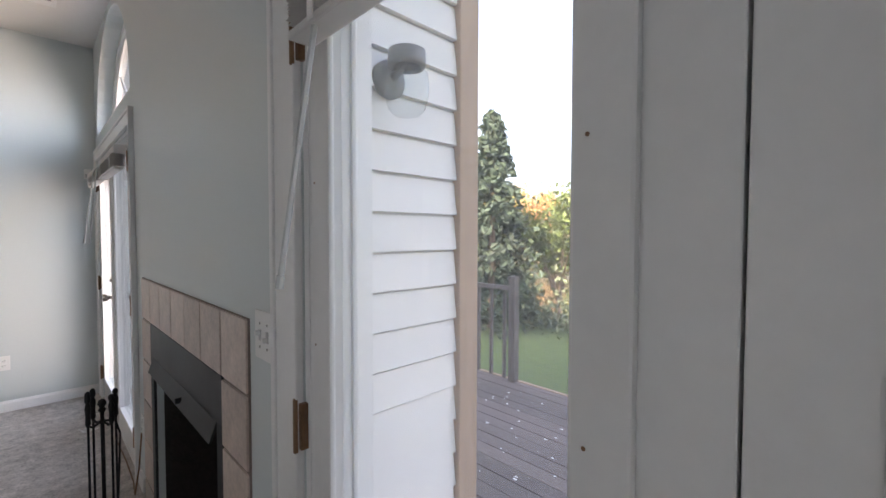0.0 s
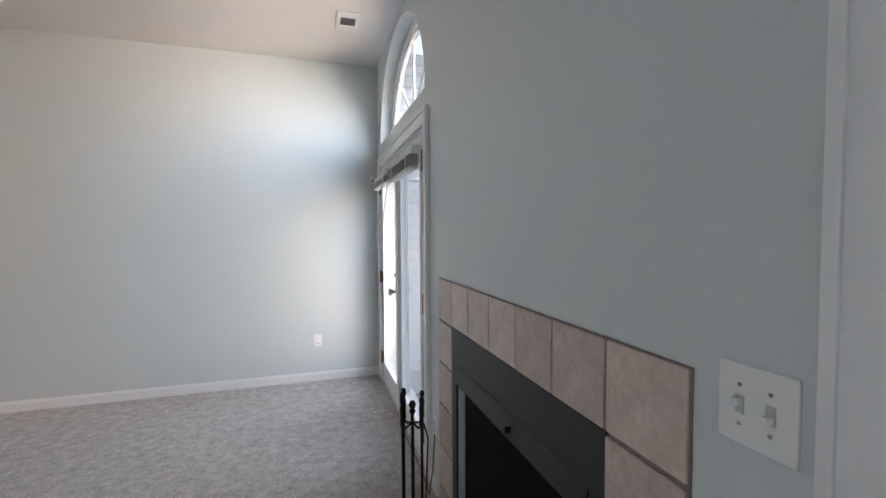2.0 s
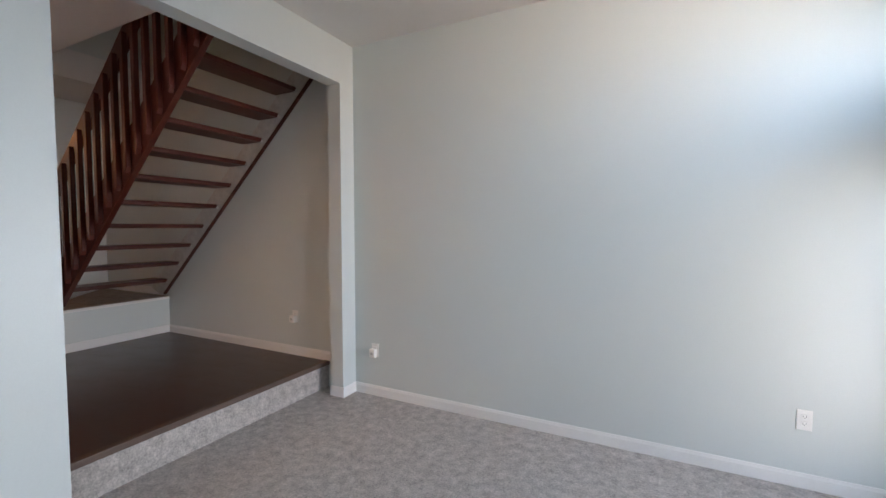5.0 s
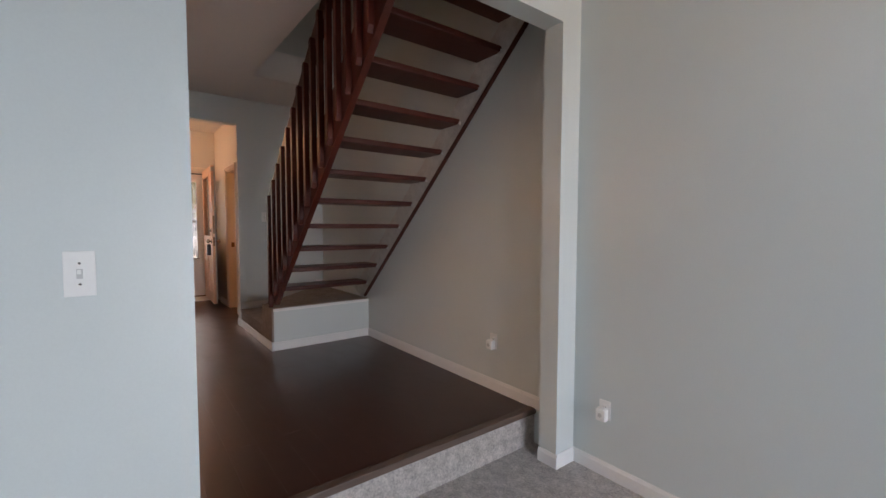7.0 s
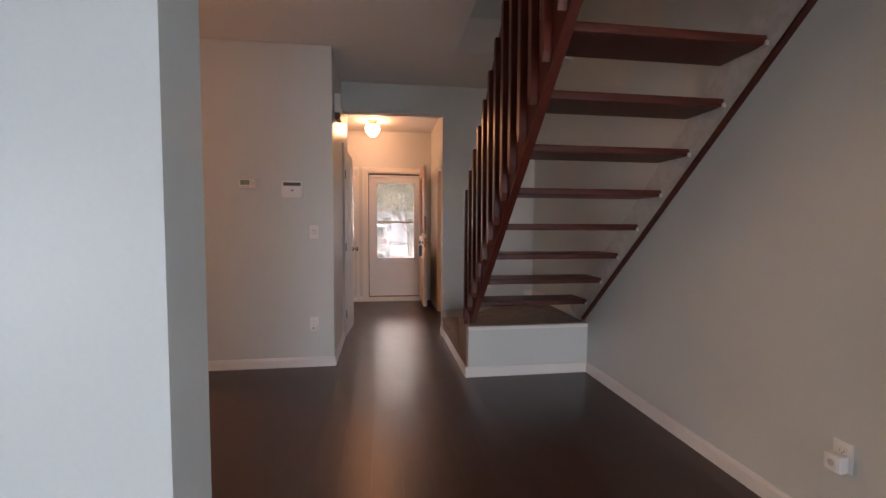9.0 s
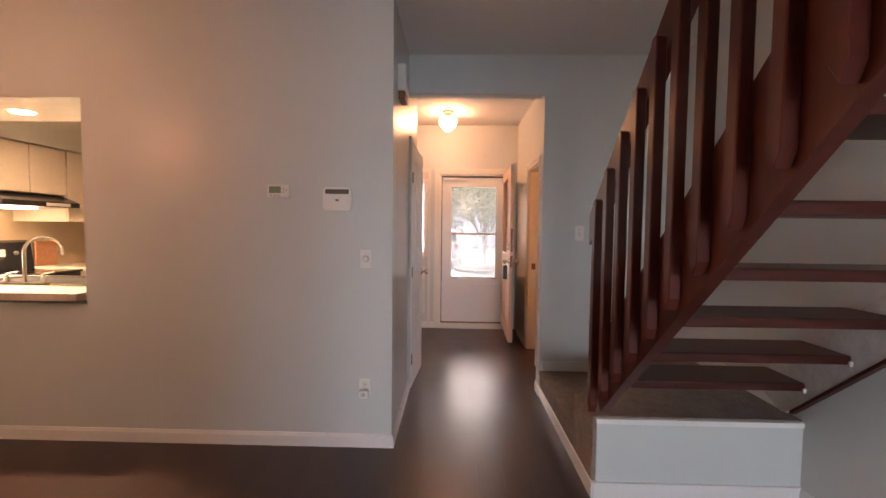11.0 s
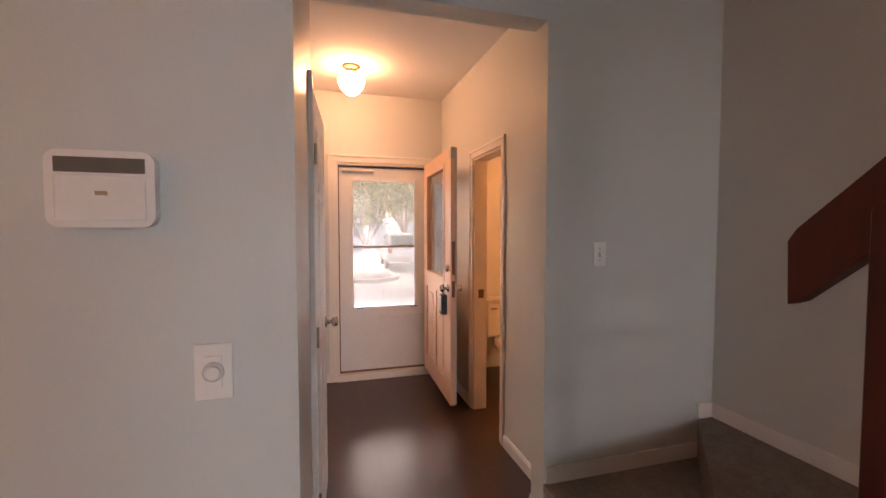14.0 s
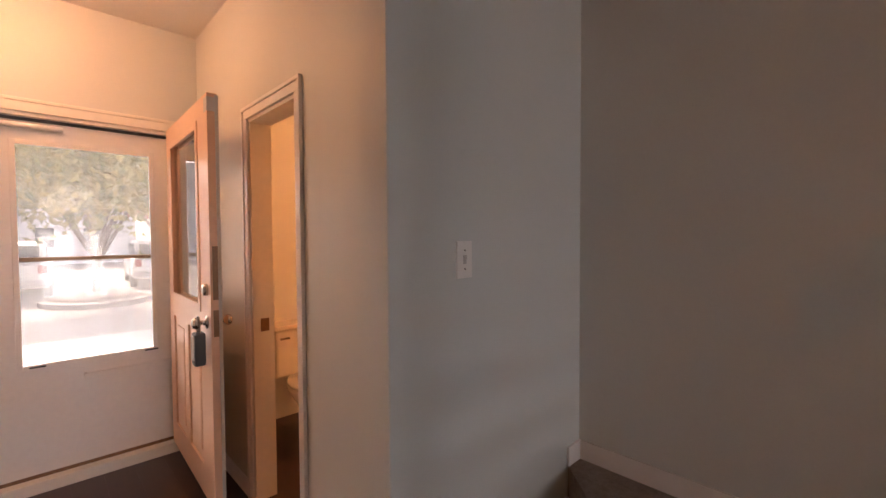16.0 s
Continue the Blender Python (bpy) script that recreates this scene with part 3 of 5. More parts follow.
# ---- fireplace ----
fp = thing("fireplace", (0, -2.9, 0), "black metal fireplace with a beige tile surround", "fireplace", kind="structure")
TY0, TY1, TZ, PITCH = -3.647, -2.121, 1.193, .218
OY0, OY1, OZ = -3.437, -2.345, .985
part("grout_bed", boxes((-.006, -.0002, TY0, OY0, 0, TZ), (-.006, -.0002, OY1, TY1, 0, TZ), (-.006, -.0002, OY0, OY1, OZ, TZ)), GROUT, fp)
part("face_plate", boxes((-.012, -.0005, OY0 + .002, OY1 - .002, OZ - .16, OZ), (-.012, -.0005, OY0 + .002, OY0 + .06, .06, OZ - .16), (-.012, -.0005, OY1 - .06, OY1 - .002, .06, OZ - .16),
                         (-.012, -.0005, OY0 + .002, OY1 - .002, .0, .06), bevel=.002), BLACK, fp, "black metal face plate")
hood = prism(bmesh.new(), [(-.035, OZ - .225), (-.012, OZ - .16), (-.004, OZ - .16), (-.027, OZ - .225)], "y", OY0 + .06, OY1 - .06)
part("hood", hood, BLACK, fp, "dull black smoke hood")
part("damper_knob", rod(bmesh.new(), (-.045, -2.98, OZ - .2), (-.02, -2.98, OZ - .2), .011, 12), IRON, fp, "small black damper knob")
fb = bmesh.new()
prism(fb, [(0.0, OY0 + .06), (.0, OY0 + .05), (.5, OY0 + .22), (.5, OY1 - .22), (0, OY1 - .05), (0, OY1 - .06), (.48, OY1 - .24), (.48, OY0 + .24)], "z", .06, .8)
box(fb, 0.0, .5, OY0 + .05, OY1 - .05, .04, .06), box(fb, 0.0, .5, OY0 + .05, OY1 - .05, .8, .82)
part("firebox", fb, SOOT, fp, "sooty firebrick box")

# fire tools on a stand
ft = thing("fireplace_tools", (-.205, -2.35, 0), "black wrought-iron fireplace tools on a stand", "fire tools")
part("stand_base", lathe(bmesh.new(), (-.205, -2.35, 0), [(.105, 0), (.105, .010), (.085, .018), (.02, .024), (.012, .04)]), IRON, ft, smooth=True)
st = rod(bmesh.new(), (-.205, -2.35, .03), (-.205, -2.35, .60), .008)
part("stand_post", lathe(st, (-.205, -2.35, .60), [(.010, 0), (.016, .012), (.009, .022), (.018, .040), (.012, .056), (.002, .062)]), IRON, ft)
ring = bmesh.new()
for k in range(4):
    a = math.pi / 2 * k + .5
    tube(ring, [(-.205, -2.35, .56), (-.205 + .04 * math.cos(a), -2.35 + .04 * math.sin(a), .545), (-.205 + .065 * math.cos(a), -2.35 + .065 * math.sin(a), .56)], .005)
part("hook_ring", ring, IRON, ft)
for k, (nm, end) in enumerate((("poker", 0), ("shovel", 1), ("brush", 2), ("tongs", 3))):
    a = math.pi / 2 * k + .5
    px, py = -.205 + .06 * math.cos(a), -2.35 + .06 * math.sin(a)
    top = .685 + .012 * (k % 3)
    bm = rod(bmesh.new(), (px, py, .10), (px, py, .57), .0048)
    lathe(bm, (px, py, .555), [(.006, 0), (.011, .012), (.009, .05), (.012, .085), (.007, .105), (.012, .118), (.010, top - .555), (.002, top - .548)], seg=12)
    tool = part(nm, bm, IRON, ft)
    if end == 1:
        part("blade", prism(bmesh.new(), [(px - .055, .05), (px + .055, .05), (px + .05, .13), (px + .018, .165), (px - .018, .165), (px - .05, .13)], "y", py - .004, py + .004), IRON, tool)
    if end == 2:
        part("bristles", lathe(bmesh.new(), (px, py, .05), [(.034, 0), (.036, .03), (.028, .08), (.012, .11)], seg=14), DARKPLASTIC, tool)
    if end == 3:
        tube_bm = tube(bmesh.new(), [(px + .012, py, .57), (px + .03, py, .50), (px + .014, py, .10)], .004)
        part("tong_arm", tube_bm, IRON, tool)
    if end == 0:
        part("hook", tube(bmesh.new(), [(px, py, .11), (px + .01, py, .085), (px + .035, py, .095)], .005), IRON, tool)

# ---- stairs ----
RISE, GO, SLOPE = .2105, .2325, .9035
WOOD_Y0, WOOD_Y1 = -1.021, -1.066
ls = thing("stair_landing", (-7.2, -.5, FZ), "carpeted winder steps with white-painted sides at the stair foot", "stair landing", kind="structure")
BXE = -6.525
Z1, Z2 = .455, .672
bm = prism(bmesh.new(), [(XW, -1.10), (-6.93, -1.10), (-6.87, -1.04), (XW, -.13)], "z", Z1 - .03, Z1)
part("lower_step", bm, STAIR_CARPET, ls, "grey-brown carpeted lower winder")
bm = prism(bmesh.new(), [(XW, -.13), (-6.87, -1.04), (-6.80, -1.085), (BXE + .012, -1.085), (BXE + .012, 0), (XW, 0)], "z", FZ, Z2)
part("upper_step", bm, STAIR_CARPET, ls, "grey-brown carpeted upper winder")
part("side_panel", boxes((BXE, BXE + .02, -1.075, -.002, FZ, Z2 - .035)), WALL, ls, "painted end panel")
part("top_trim", boxes((BXE, BXE + .028, -1.078, -.002, Z2 - .036, Z2 - .008), bevel=.004), WHITE, ls)
part("base_trim", boxes((BXE, BXE + .033, -1.09, -.002, FZ, FZ + .085), bevel=.004), WHITE, ls)
part("stringer_trim", boxes((XW, BXE + .033, -1.102, -1.09, FZ, FZ + .085), bevel=.003), WHITE, ls)
part("side_carpet", boxes((XW + .02, -6.86, -1.096, -1.086, FZ + .085, Z1 - .004), (-6.86, BXE + .012, -1.094, -1.08, FZ + .085, Z2 - .004), bevel=.004), STAIR_CARPET, ls, "carpet turned down over the side")
wt = thing("landing_skirting", (XW, -.5, Z1), "white painted skirting round the stair landing", "baseboard", kind="structure")
part("skirting_run", boxes((XW, XW + .013, -1.085, -.14, Z1, Z1 + .085), bevel=.003), WHITE, wt)
part("skirting_run", boxes((XW, XW + .013, -.14, YN, Z2, Z2 + .085), (XW + .013, -6.60, YN - .013, YN, Z2, Z2 + .085), bevel=.003), WHITE, wt)

stair = thing("staircase", (-5.5, -.5, Z2), "open-riser red-brown wooden staircase", "staircase")
tread_me = None
for i in range(12):
    xb, zt = -6.468 + GO * i, .880 + RISE * i
    if tread_me is None:
        bm = bmesh.new()
        box(bm, -.27, 0, -.482, .482, -.042, 0, bevel=.010)
        tread_me = mesh("tread", bm, TREAD_WOOD)
    t = new("tread", tread_me)
    t.parent = stair
    t.matrix_parent_inverse = stair.matrix_basis.inverted()
    t.matrix_basis = pose(xb, -.544, zt)


def low(x):
    return .800 + SLOPE * (x + 6.39)


XT = -4.0
bm = prism(bmesh.new(), [(-6.49, low(-6.49) - .004), (XT, low(XT)), (XT, low(XT) + .385), (-6.60, low(-6.60) + .385), (-6.64, low(-6.64) + .30)], "y", WOOD_Y1, WOOD_Y0)
part("stringer", bm, RED_WOOD, stair, "red-brown sawn stringer")
bm = prism(bmesh.new(), [(-6.56, .70), (-6.53, low(-6.53) + .05), (XT, low(XT) + .05), (XT, low(XT) + .34), (-6.75, low(-6.75) + .34), (-6.80, Z2 + .085), (-6.62, Z2)], "y", YN - .028, YN - .001)
skirt = part("wall_stringer", bm, STRINGER, stair, "grey painted wall stringer, scuffed")
bm = prism(bmesh.new(), [(-6.555, low(-6.555) + .034), (XT, low(XT) + .034), (XT, low(XT) + .054), (-6.555, low(-6.555) + .054)], "y", YN - .034, YN - .001)
part("edge_strip", bm, TREAD_WOOD, skirt, "dark edge strip")
for i in range(11):
    bm = boxes((-6.468 + GO * i - .03, -6.468 + GO * i + .007, YN - .046, YN - .029, .880 + RISE * i - .048, .880 + RISE * i - .024), bevel=.003)
    part("angle_bracket", bm, GREYPLASTIC, stair, "small pale angle bracket")

rail = thing("stair_railing", (-6.5, -1.09, Z2), "red-brown wooden stair railing with lapped balusters", "railing")


def rail_top(x):
    return 1.790 + SLOPE * (x + 6.606)


bm = prism(bmesh.new(), [(-6.757, rail_top(-6.757) + .050), (-6.752, rail_top(-6.752) - .108), (-6.73, rail_top(-6.73) - .118), (XT, rail_top(XT) - .125), (XT, rail_top(XT) + .062), (-6.737, rail_top(-6.737) + .062)],
           "y", WOOD_Y1 + .002, WOOD_Y0)
part("handrail", bm, RED_WOOD, rail, "flat red-brown plank handrail")
bal_me = None
SH = rail_top(-6.6) - low(-6.6)
for i in range(17):
    xc = -6.553 + .152 * i
    if bal_me is None:
        w = .0225
        zb, zt = .055, SH - .072
        arch_pts = [(w * math.cos(math.pi * q / 6), zt + w * (1.0 + .55 * math.cos(math.pi * q / 6)) * math.sin(math.pi * q / 6)) for q in range(7)]
        pts = [(-w, zb + .012), (w * .2, zb - .03), (w, zb + .012)] + arch_pts
        bm = prism(bmesh.new(), pts, "y", -.040, 0)
        bmesh.ops.bevel(bm, geom=[e for e in bm.edges if abs(e.verts[0].co.y - e.verts[1].co.y) < .001], offset=.003, segments=1, affect="EDGES")
        bal_me = mesh("baluster", bm, RED_WOOD)
    b = new("baluster", bal_me)
    b.parent = rail
    b.matrix_parent_inverse = rail.matrix_basis.inverted()
    b.matrix_basis = pose(xc, WOOD_Y1 - .0005, low(xc))


# ---- wall fittings ----
def plate_frame(at, normal):
    """A pose whose x runs along the wall, y out of it, z up."""
    n = Vector(normal)
    up = Vector((0, 0, 1))
    x = up.cross(n)
    m = Matrix((x, n, up)).transposed().to_4x4()
    m.translation = at
    return m


def placed(bm, m):
    bmesh.ops.transform(bm, matrix=m, verts=bm.verts)
    return bm


def outlet(at, normal, label="white duplex wall outlet"):
    m = plate_frame(at, normal)
    e = thing("wall_outlet", at, label, "outlet", "wall outlets")
    part("plate", placed(boxes((-.036, .036, 0, .006, -.058, .058), bevel=.003), m), PLASTIC, e)
    for z in (-.02, .02):
        f = part("receptacle", placed(boxes((-.0165, .0165, .006, .009, z - .014, z + .014), bevel=.004), m), PLASTIC, e)
        part("slots", placed(boxes((-.008, -.006, .0088, .0095, z - .004, z + .006), (.006, .008, .0088, .0095, z - .003, z + .006), (-.002, .002, .0088, .0095, z - .010, z - .006)), m), DARKPLASTIC, f)
    return e


def light_switch(at, normal, gangs=1, tall=.116, up=(1, 1), label="white toggle light switch", dot=False):
    m = plate_frame(at, normal)
    e = thing("light_switch", at, label, "light switch", "light switches")
    w = .036 + .023 * (gangs - 1)
    part("plate", placed(boxes((-w, w, 0, .006, -tall / 2, tall / 2), bevel=.003), m), PLASTIC, e)
    for g in range(gangs):
        x = (g - (gangs - 1) / 2) * .046
        t = part("toggle", placed(boxes((x - .0048, x + .0048, .004, .020, .0, .012) if up[g] else (x - .0048, x + .0048, .004, .020, -.012, 0), bevel=.0015), m), PLASTIC, e)
        part("collar", placed(boxes((x - .007, x + .007, .006, .0075, -.014, .014)), m), GREYPLASTIC, t)
        for z in (-.03, .03):
            part("screw", placed(rod(bmesh.new(), (x, .0055, z), (x, .0075, z), .0033, 10), m), CHROME, e)
    return e


def plug_in(at, normal, label, tall=.055):
    """A small white device plugged into an outlet."""
    o = outlet(at, normal)
    m = plate_frame(at, normal)
    e = thing("plug_in_device", Vector(at) + Vector(normal) * .012, label, "plug-in", "plug-in devices")
    part("body", placed(boxes((-.031, .031, .0098, .056, -.056, -.056 + tall), bevel=.012), m), PLASTIC, e)
    part("window", placed(lathe(bmesh.new(), (0, .056, -.056 + tall / 2), [(.013, -.001), (.013, .002), (.009, .003), (.002, .003)], "y"), m), GREYPLASTIC, e)
    return e


outlet((-.603, 0, .39), (0, -1, 0))
outlet((0, -2.03, .37), (-1, 0, 0))
plug_in((-3.55, 0, .40), (0, -1, 0), "white plug-in freshener on the living-room outlet", .075)
plug_in((-4.465, YN, .62), (0, -1, 0), "white plug-in device on the outlet below the stairs", .07)
plug_in((XC, -2.373, .63), (1, 0, 0), "white plug-in device on the outlet near the hall", .05)
light_switch((0, -3.756, 1.165), (-1, 0, 0), 2, .125, (1, 0), "white double toggle switch beside the fireplace tiles")
light_switch((XP, -2.361, 1.352), (1, 0, 0), 1, .13, label="white toggle switch on the partition")
light_switch((XW, -.795, 1.605), (1, 0, 0), 1, .12, label="white toggle switch above the landing")
# rotary dimmer
dm = plate_frame((XC, -2.367, 1.44), (1, 0, 0))
dimmer = thing("dimmer_switch", (XC, -2.367, 1.44), "white rotary dimmer switch", "dimmer")
part("plate", placed(boxes((-.036, .036, 0, .006, -.058, .058), bevel=.003), dm), PLASTIC, dimmer)
part("insert", placed(boxes((-.0165, .0165, .006, .009, -.033, .033), bevel=.002), dm), PLASTIC, dimmer)
part("dial_ring", placed(lathe(bmesh.new(), (0, .009, 0), [(.021, 0), (.0205, .003), (.015, .004)], "y", 20), dm), GREYPLASTIC, dimmer)
part("dial", placed(lathe(bmesh.new(), (0, .009, 0), [(.015, 0), (.0145, .010), (.012, .012), (.002, .012)], "y", 20), dm), PLASTIC, dimmer)
# thermostat
tm = plate_frame((XC, -2.905, 1.850), (1, 0, 0))
th = thing("thermostat", (XC, -2.905, 1.85), "white wall thermostat with a green-grey display", "thermostat")
part("body", placed(boxes((-.068, .068, 0, .030, -.040, .040), bevel=.008), tm), PLASTIC, th)
part("display", placed(boxes((-.055, .018, .0295, .0312, -.012, .028), bevel=.001), tm), LCD, th)
for k in range(3):
    part("button", placed(boxes((-.050 + k * .024, -.036 + k * .024, .0295, .0318, -.031, -.022), bevel=.002), tm), GREYPLASTIC, th)
for x, z in ((.034, .015), (.052, .006), (.034, -.006)):
    part("button", placed(ball(bmesh.new(), (x, .0295, z), .007, (1, .4, .8), 10), tm), GREYPLASTIC, th)
# alarm panel
am = plate_frame((XC, -2.541, 1.806), (1, 0, 0))
ap = thing("alarm_panel", (XC, -2.543, 1.81), "white alarm keypad with a dark display strip", "alarm keypad")
corner = [(cx + .022 * math.cos(radians(q)), cz + .022 * math.sin(radians(q))) for cx, cz, q0 in ((.064, .049, 0), (-.066, .049, 90), (-.066, -.049, 180), (.064, -.049, 270)) for q in range(q0, q0 + 91, 15)]
part("body", placed(prism(bmesh.new(), corner, "y", 0, .026), am), PLASTIC, ap)
part("flap", placed(boxes((-.073, .071, .0255, .0285, -.058, .026), bevel=.003), am), PLASTIC, ap)
part("display", placed(boxes((-.073, .071, .0255, .0275, .030, .058), bevel=.001), am), DISPLAY, ap)
part("badge", placed(boxes((-.010, .010, .0284, .0292, -.012, -.004)), am), CHROME, ap)
# sensor by the corner, door chime, air vent
sn = thing("motion_detector", (-.06, 0, 1.945), "small white wall sensor in the corner by the garden door", "sensor")
part("body", boxes((-.085, -.035, -.030, 0, 1.90, 1.985), bevel=.006), PLASTIC, sn)
part("lens", boxes((-.078, -.042, -.033, -.029, 1.91, 1.94), bevel=.001), GREYPLASTIC, sn)
ch = thing("door_chime", (-7.3, YC, 2.6), "white door chime box mounted high on the hall wall", "door chime")
part("body", boxes((-7.32, -7.14, YC, YC + .055, 2.53, 2.70), bevel=.008), PLASTIC, ch)
part("grille", boxes((-7.30, -7.16, YC + .055, YC + .059, 2.58, 2.68), bevel=.001), GREYPLASTIC, ch)
part("lower_cover", boxes((-7.31, -7.15, YC + .004, YC + .050, 2.475, 2.53), bevel=.006), BRONZE, ch)
vent = thing("ceiling_vent", (-.345, -.845, CZ), "white ceiling air vent with a dark sheet for the shaded duct", "air vent")
vx, vy = -.345, -.845
part("frame", boxes((vx - .085, vx - .055, vy - .15, vy + .15, CZ - .008, CZ), (vx + .055, vx + .085, vy - .15, vy + .15, CZ - .008, CZ), (vx - .055, vx + .055, vy - .15, vy - .06, CZ - .008, CZ),
                    (vx - .055, vx + .055, vy + .06, vy + .15, CZ - .008, CZ), bevel=.002), WHITE, vent)
# thin dark sheet on the ceiling, painting the shade inside the duct
part("duct", boxes((vx - .055, vx + .055, vy - .06, vy + .06, CZ - .002, CZ - .0005)), DARKPLASTIC, vent)
for k in range(6):
    y = vy - .05 + k * .02
    part("slat", prism(bmesh.new(), [(y, CZ - .009), (y + .010, CZ - .003), (y + .0115, CZ - .004), (y + .0015, CZ - .010)], "x", vx - .055, vx + .055), GREYPLASTIC, vent)
# scrap of plastic and a cord on the carpet
bm = bmesh.new()
rnd = random.Random(4)
for k in range(9):
    a, r = rnd.uniform(0, 6.28), rnd.uniform(.01, .05)
    c = Vector((-.16 + r * math.cos(a), -.93 + r * math.sin(a), .012 + rnd.uniform(0, .012)))
    box(bm, -.018, .018, -.006, .006, -.001, .001, m=Matrix.Translation(c) @ Euler((rnd.uniform(-.7, .7), rnd.uniform(-.7, .7), a)).to_matrix().to_4x4())
single("plastic_scrap", bm, PLASTIC, "crumpled clear plastic scrap on the carpet", "litter")
single("cord", tube(bmesh.new(), [(-.012, -2.04, .33), (-.03, -2.06, .15), (-.05, -2.06, .012), (-.035, -1.9, .010), (-.03, -1.6, .010), (-.035, -1.2, .010)], .004), BRONZE,
       "thin brown cord along the wall on the carpet", "cord")


# ---- hall: closet door, lamp, front door, bathroom ----
def six_panel(parent, m, w, h, mat):
    """A moulded six-panel leaf, hinge side at 0, running along +x, faces at y 0 and -.035."""
    bm = bmesh.new()
    st, cols = .105, [(.105, w / 2 - .05), (w / 2 + .05, w - .105)]
    rows = [(.20, .20 + .62), (.94, .94 + .68), (h - .42, h - .12)]
    box(bm, 0, st, -.035, 0, 0, h), box(bm, w - st, w, -.035, 0, 0, h), box(bm, w / 2 - .05, w / 2 + .05, -.035, 0, .2, h - .12)
    for a, b in ((0, .20), (.82, .94), (1.62, h - .42), (h - .12, h)):
        box(bm, st, w - st, -.0345, -.0005, a, b)
    part("frame", placed(bm, m), mat, parent)
    for x0, x1 in cols:
        for z0, z1 in rows:
            q = bmesh.new()
            box(q, x0, x1, -.027, -.008, z0, z1)
            box(q, x0 + .03, x1 - .03, -.033, -.002, z0 + .03, z1 - .03, bevel=.010)
            part("panel", placed(q, m), mat, parent)


cd = thing("closet_door", (CD1, YC, FZ), "white six-panel closet door, all but closed", "door")
cm = Matrix.Translation((CD1 - .004, YC + .024, FZ + .012)) @ Euler((0, 0, radians(175.8))).to_matrix().to_4x4() @ Matrix.Diagonal((1, -1, 1, 1))
six_panel(cd, cm, .598, 2.07, DOOR_WHITE)
kn = part("knob", placed(lathe(bmesh.new(), (.535, 0, .955), [(.032, 0), (.032, .006), (.013, .012), (.012, .032), (.024, .040), (.028, .054), (.024, .068), (.006, .072)], "y"), cm), CHROME, cd, "round nickel knob", smooth=True)
for z in (.25, 1.0, 1.8):
    hb = rod(bmesh.new(), (-.004, .006, z - .045), (-.004, .006, z + .045), .006, 10)
    part("hinge", placed(hb, cm), CHROME, cd, "nickel hinge")

GLOBE = emitter("lit_opal_glass", (1.0, 0.46, 0.20), 8.6)
LX, LY = -9.52, -1.91
hl = thing("ceiling_lamp", (LX, LY, CZ), "lit opal schoolhouse globe on a brass ceiling fitting", "ceiling lamp")
part("canopy", lathe(bmesh.new(), (LX, LY, CZ), [(.075, -.0), (.075, -.008), (.055, -.022), (.042, -.03), (.042, -.055), (.05, -.06)]), BRONZE, hl, "brass ceiling canopy", smooth=True)
part("globe", lathe(bmesh.new(), (LX, LY, CZ), [(.045, -.06), (.09, -.075), (.105, -.105), (.104, -.135), (.088, -.175), (.062, -.205), (.040, -.225), (.012, -.235)]), GLOBE, hl, "glowing opal glass globe", smooth=True)

storm = thing("storm_door", (XF - .07, DY0, DZ0), "white storm door with a two-part window, closed", "door")
gy0, gy1, gz0, gz1, gb = -1.863, -1.243, .958, 2.207, 1.56
xs0, xs1 = XF - .075, XF - .035
part("panel", boxes((xs0, xs1, DY0 + .032, gy0, DZ0 + .012, DZ1 - .04), (xs0, xs1, gy1, DY1 - .024, DZ0 + .012, DZ1 - .04), (xs0, xs1, gy0, gy1, DZ0 + .012, gz0), (xs0, xs1, gy0, gy1, gz1, DZ1 - .04)),
     DOOR_WHITE, storm)
part("window_bead", boxes((xs1 - .002, xs1 + .010, gy0 - .022, gy0 + .004, gz0 - .022, gz1 + .022), (xs1 - .002, xs1 + .010, gy1 - .004, gy1 + .022, gz0 - .022, gz1 + .022),
                          (xs1 - .002, xs1 + .010, gy0 + .004, gy1 - .004, gz0 - .022, gz0 + .004), (xs1 - .002, xs1 + .010, gy0 + .004, gy1 - .004, gz1 - .004, gz1 + .022), bevel=.003), DOOR_WHITE, storm)
part("meeting_rail", boxes((xs0 + .005, xs1 - .002, gy0, gy1, gb - .011, gb + .011), bevel=.002), BRONZE, storm, "dark bronze meeting rail")
for z0, z1 in ((gz0, gb - .01), (gb + .01, gz1)):
    part("pane", boxes((XF - .056, XF - .053, gy0, gy1, z0, z1)), VEILED, storm).visible_shadow = False
for y in (gy0 + .03, gy1 - .05):
    part("latch", boxes((xs1 + .008, xs1 + .014, y, y + .07, gz0 - .014, gz0 - .004), bevel=.001), DARKPLASTIC, storm)
part("push_bar", boxes((xs1, xs1 + .035, -1.60, -1.585, .845, .87), (xs1, xs1 + .035, -1.16, -1.145, .845, .87), (xs1 + .022, xs1 + .035, -1.60, -1.145, .845, .87), bevel=.004), DOOR_WHITE, storm, "white push bar")
part("door_sweep", boxes((xs0, xs1, DY0 + .024, DY1 - .024, DZ0 - .0095, DZ0 + .011)), BRONZE, storm, "dark brass door sweep")
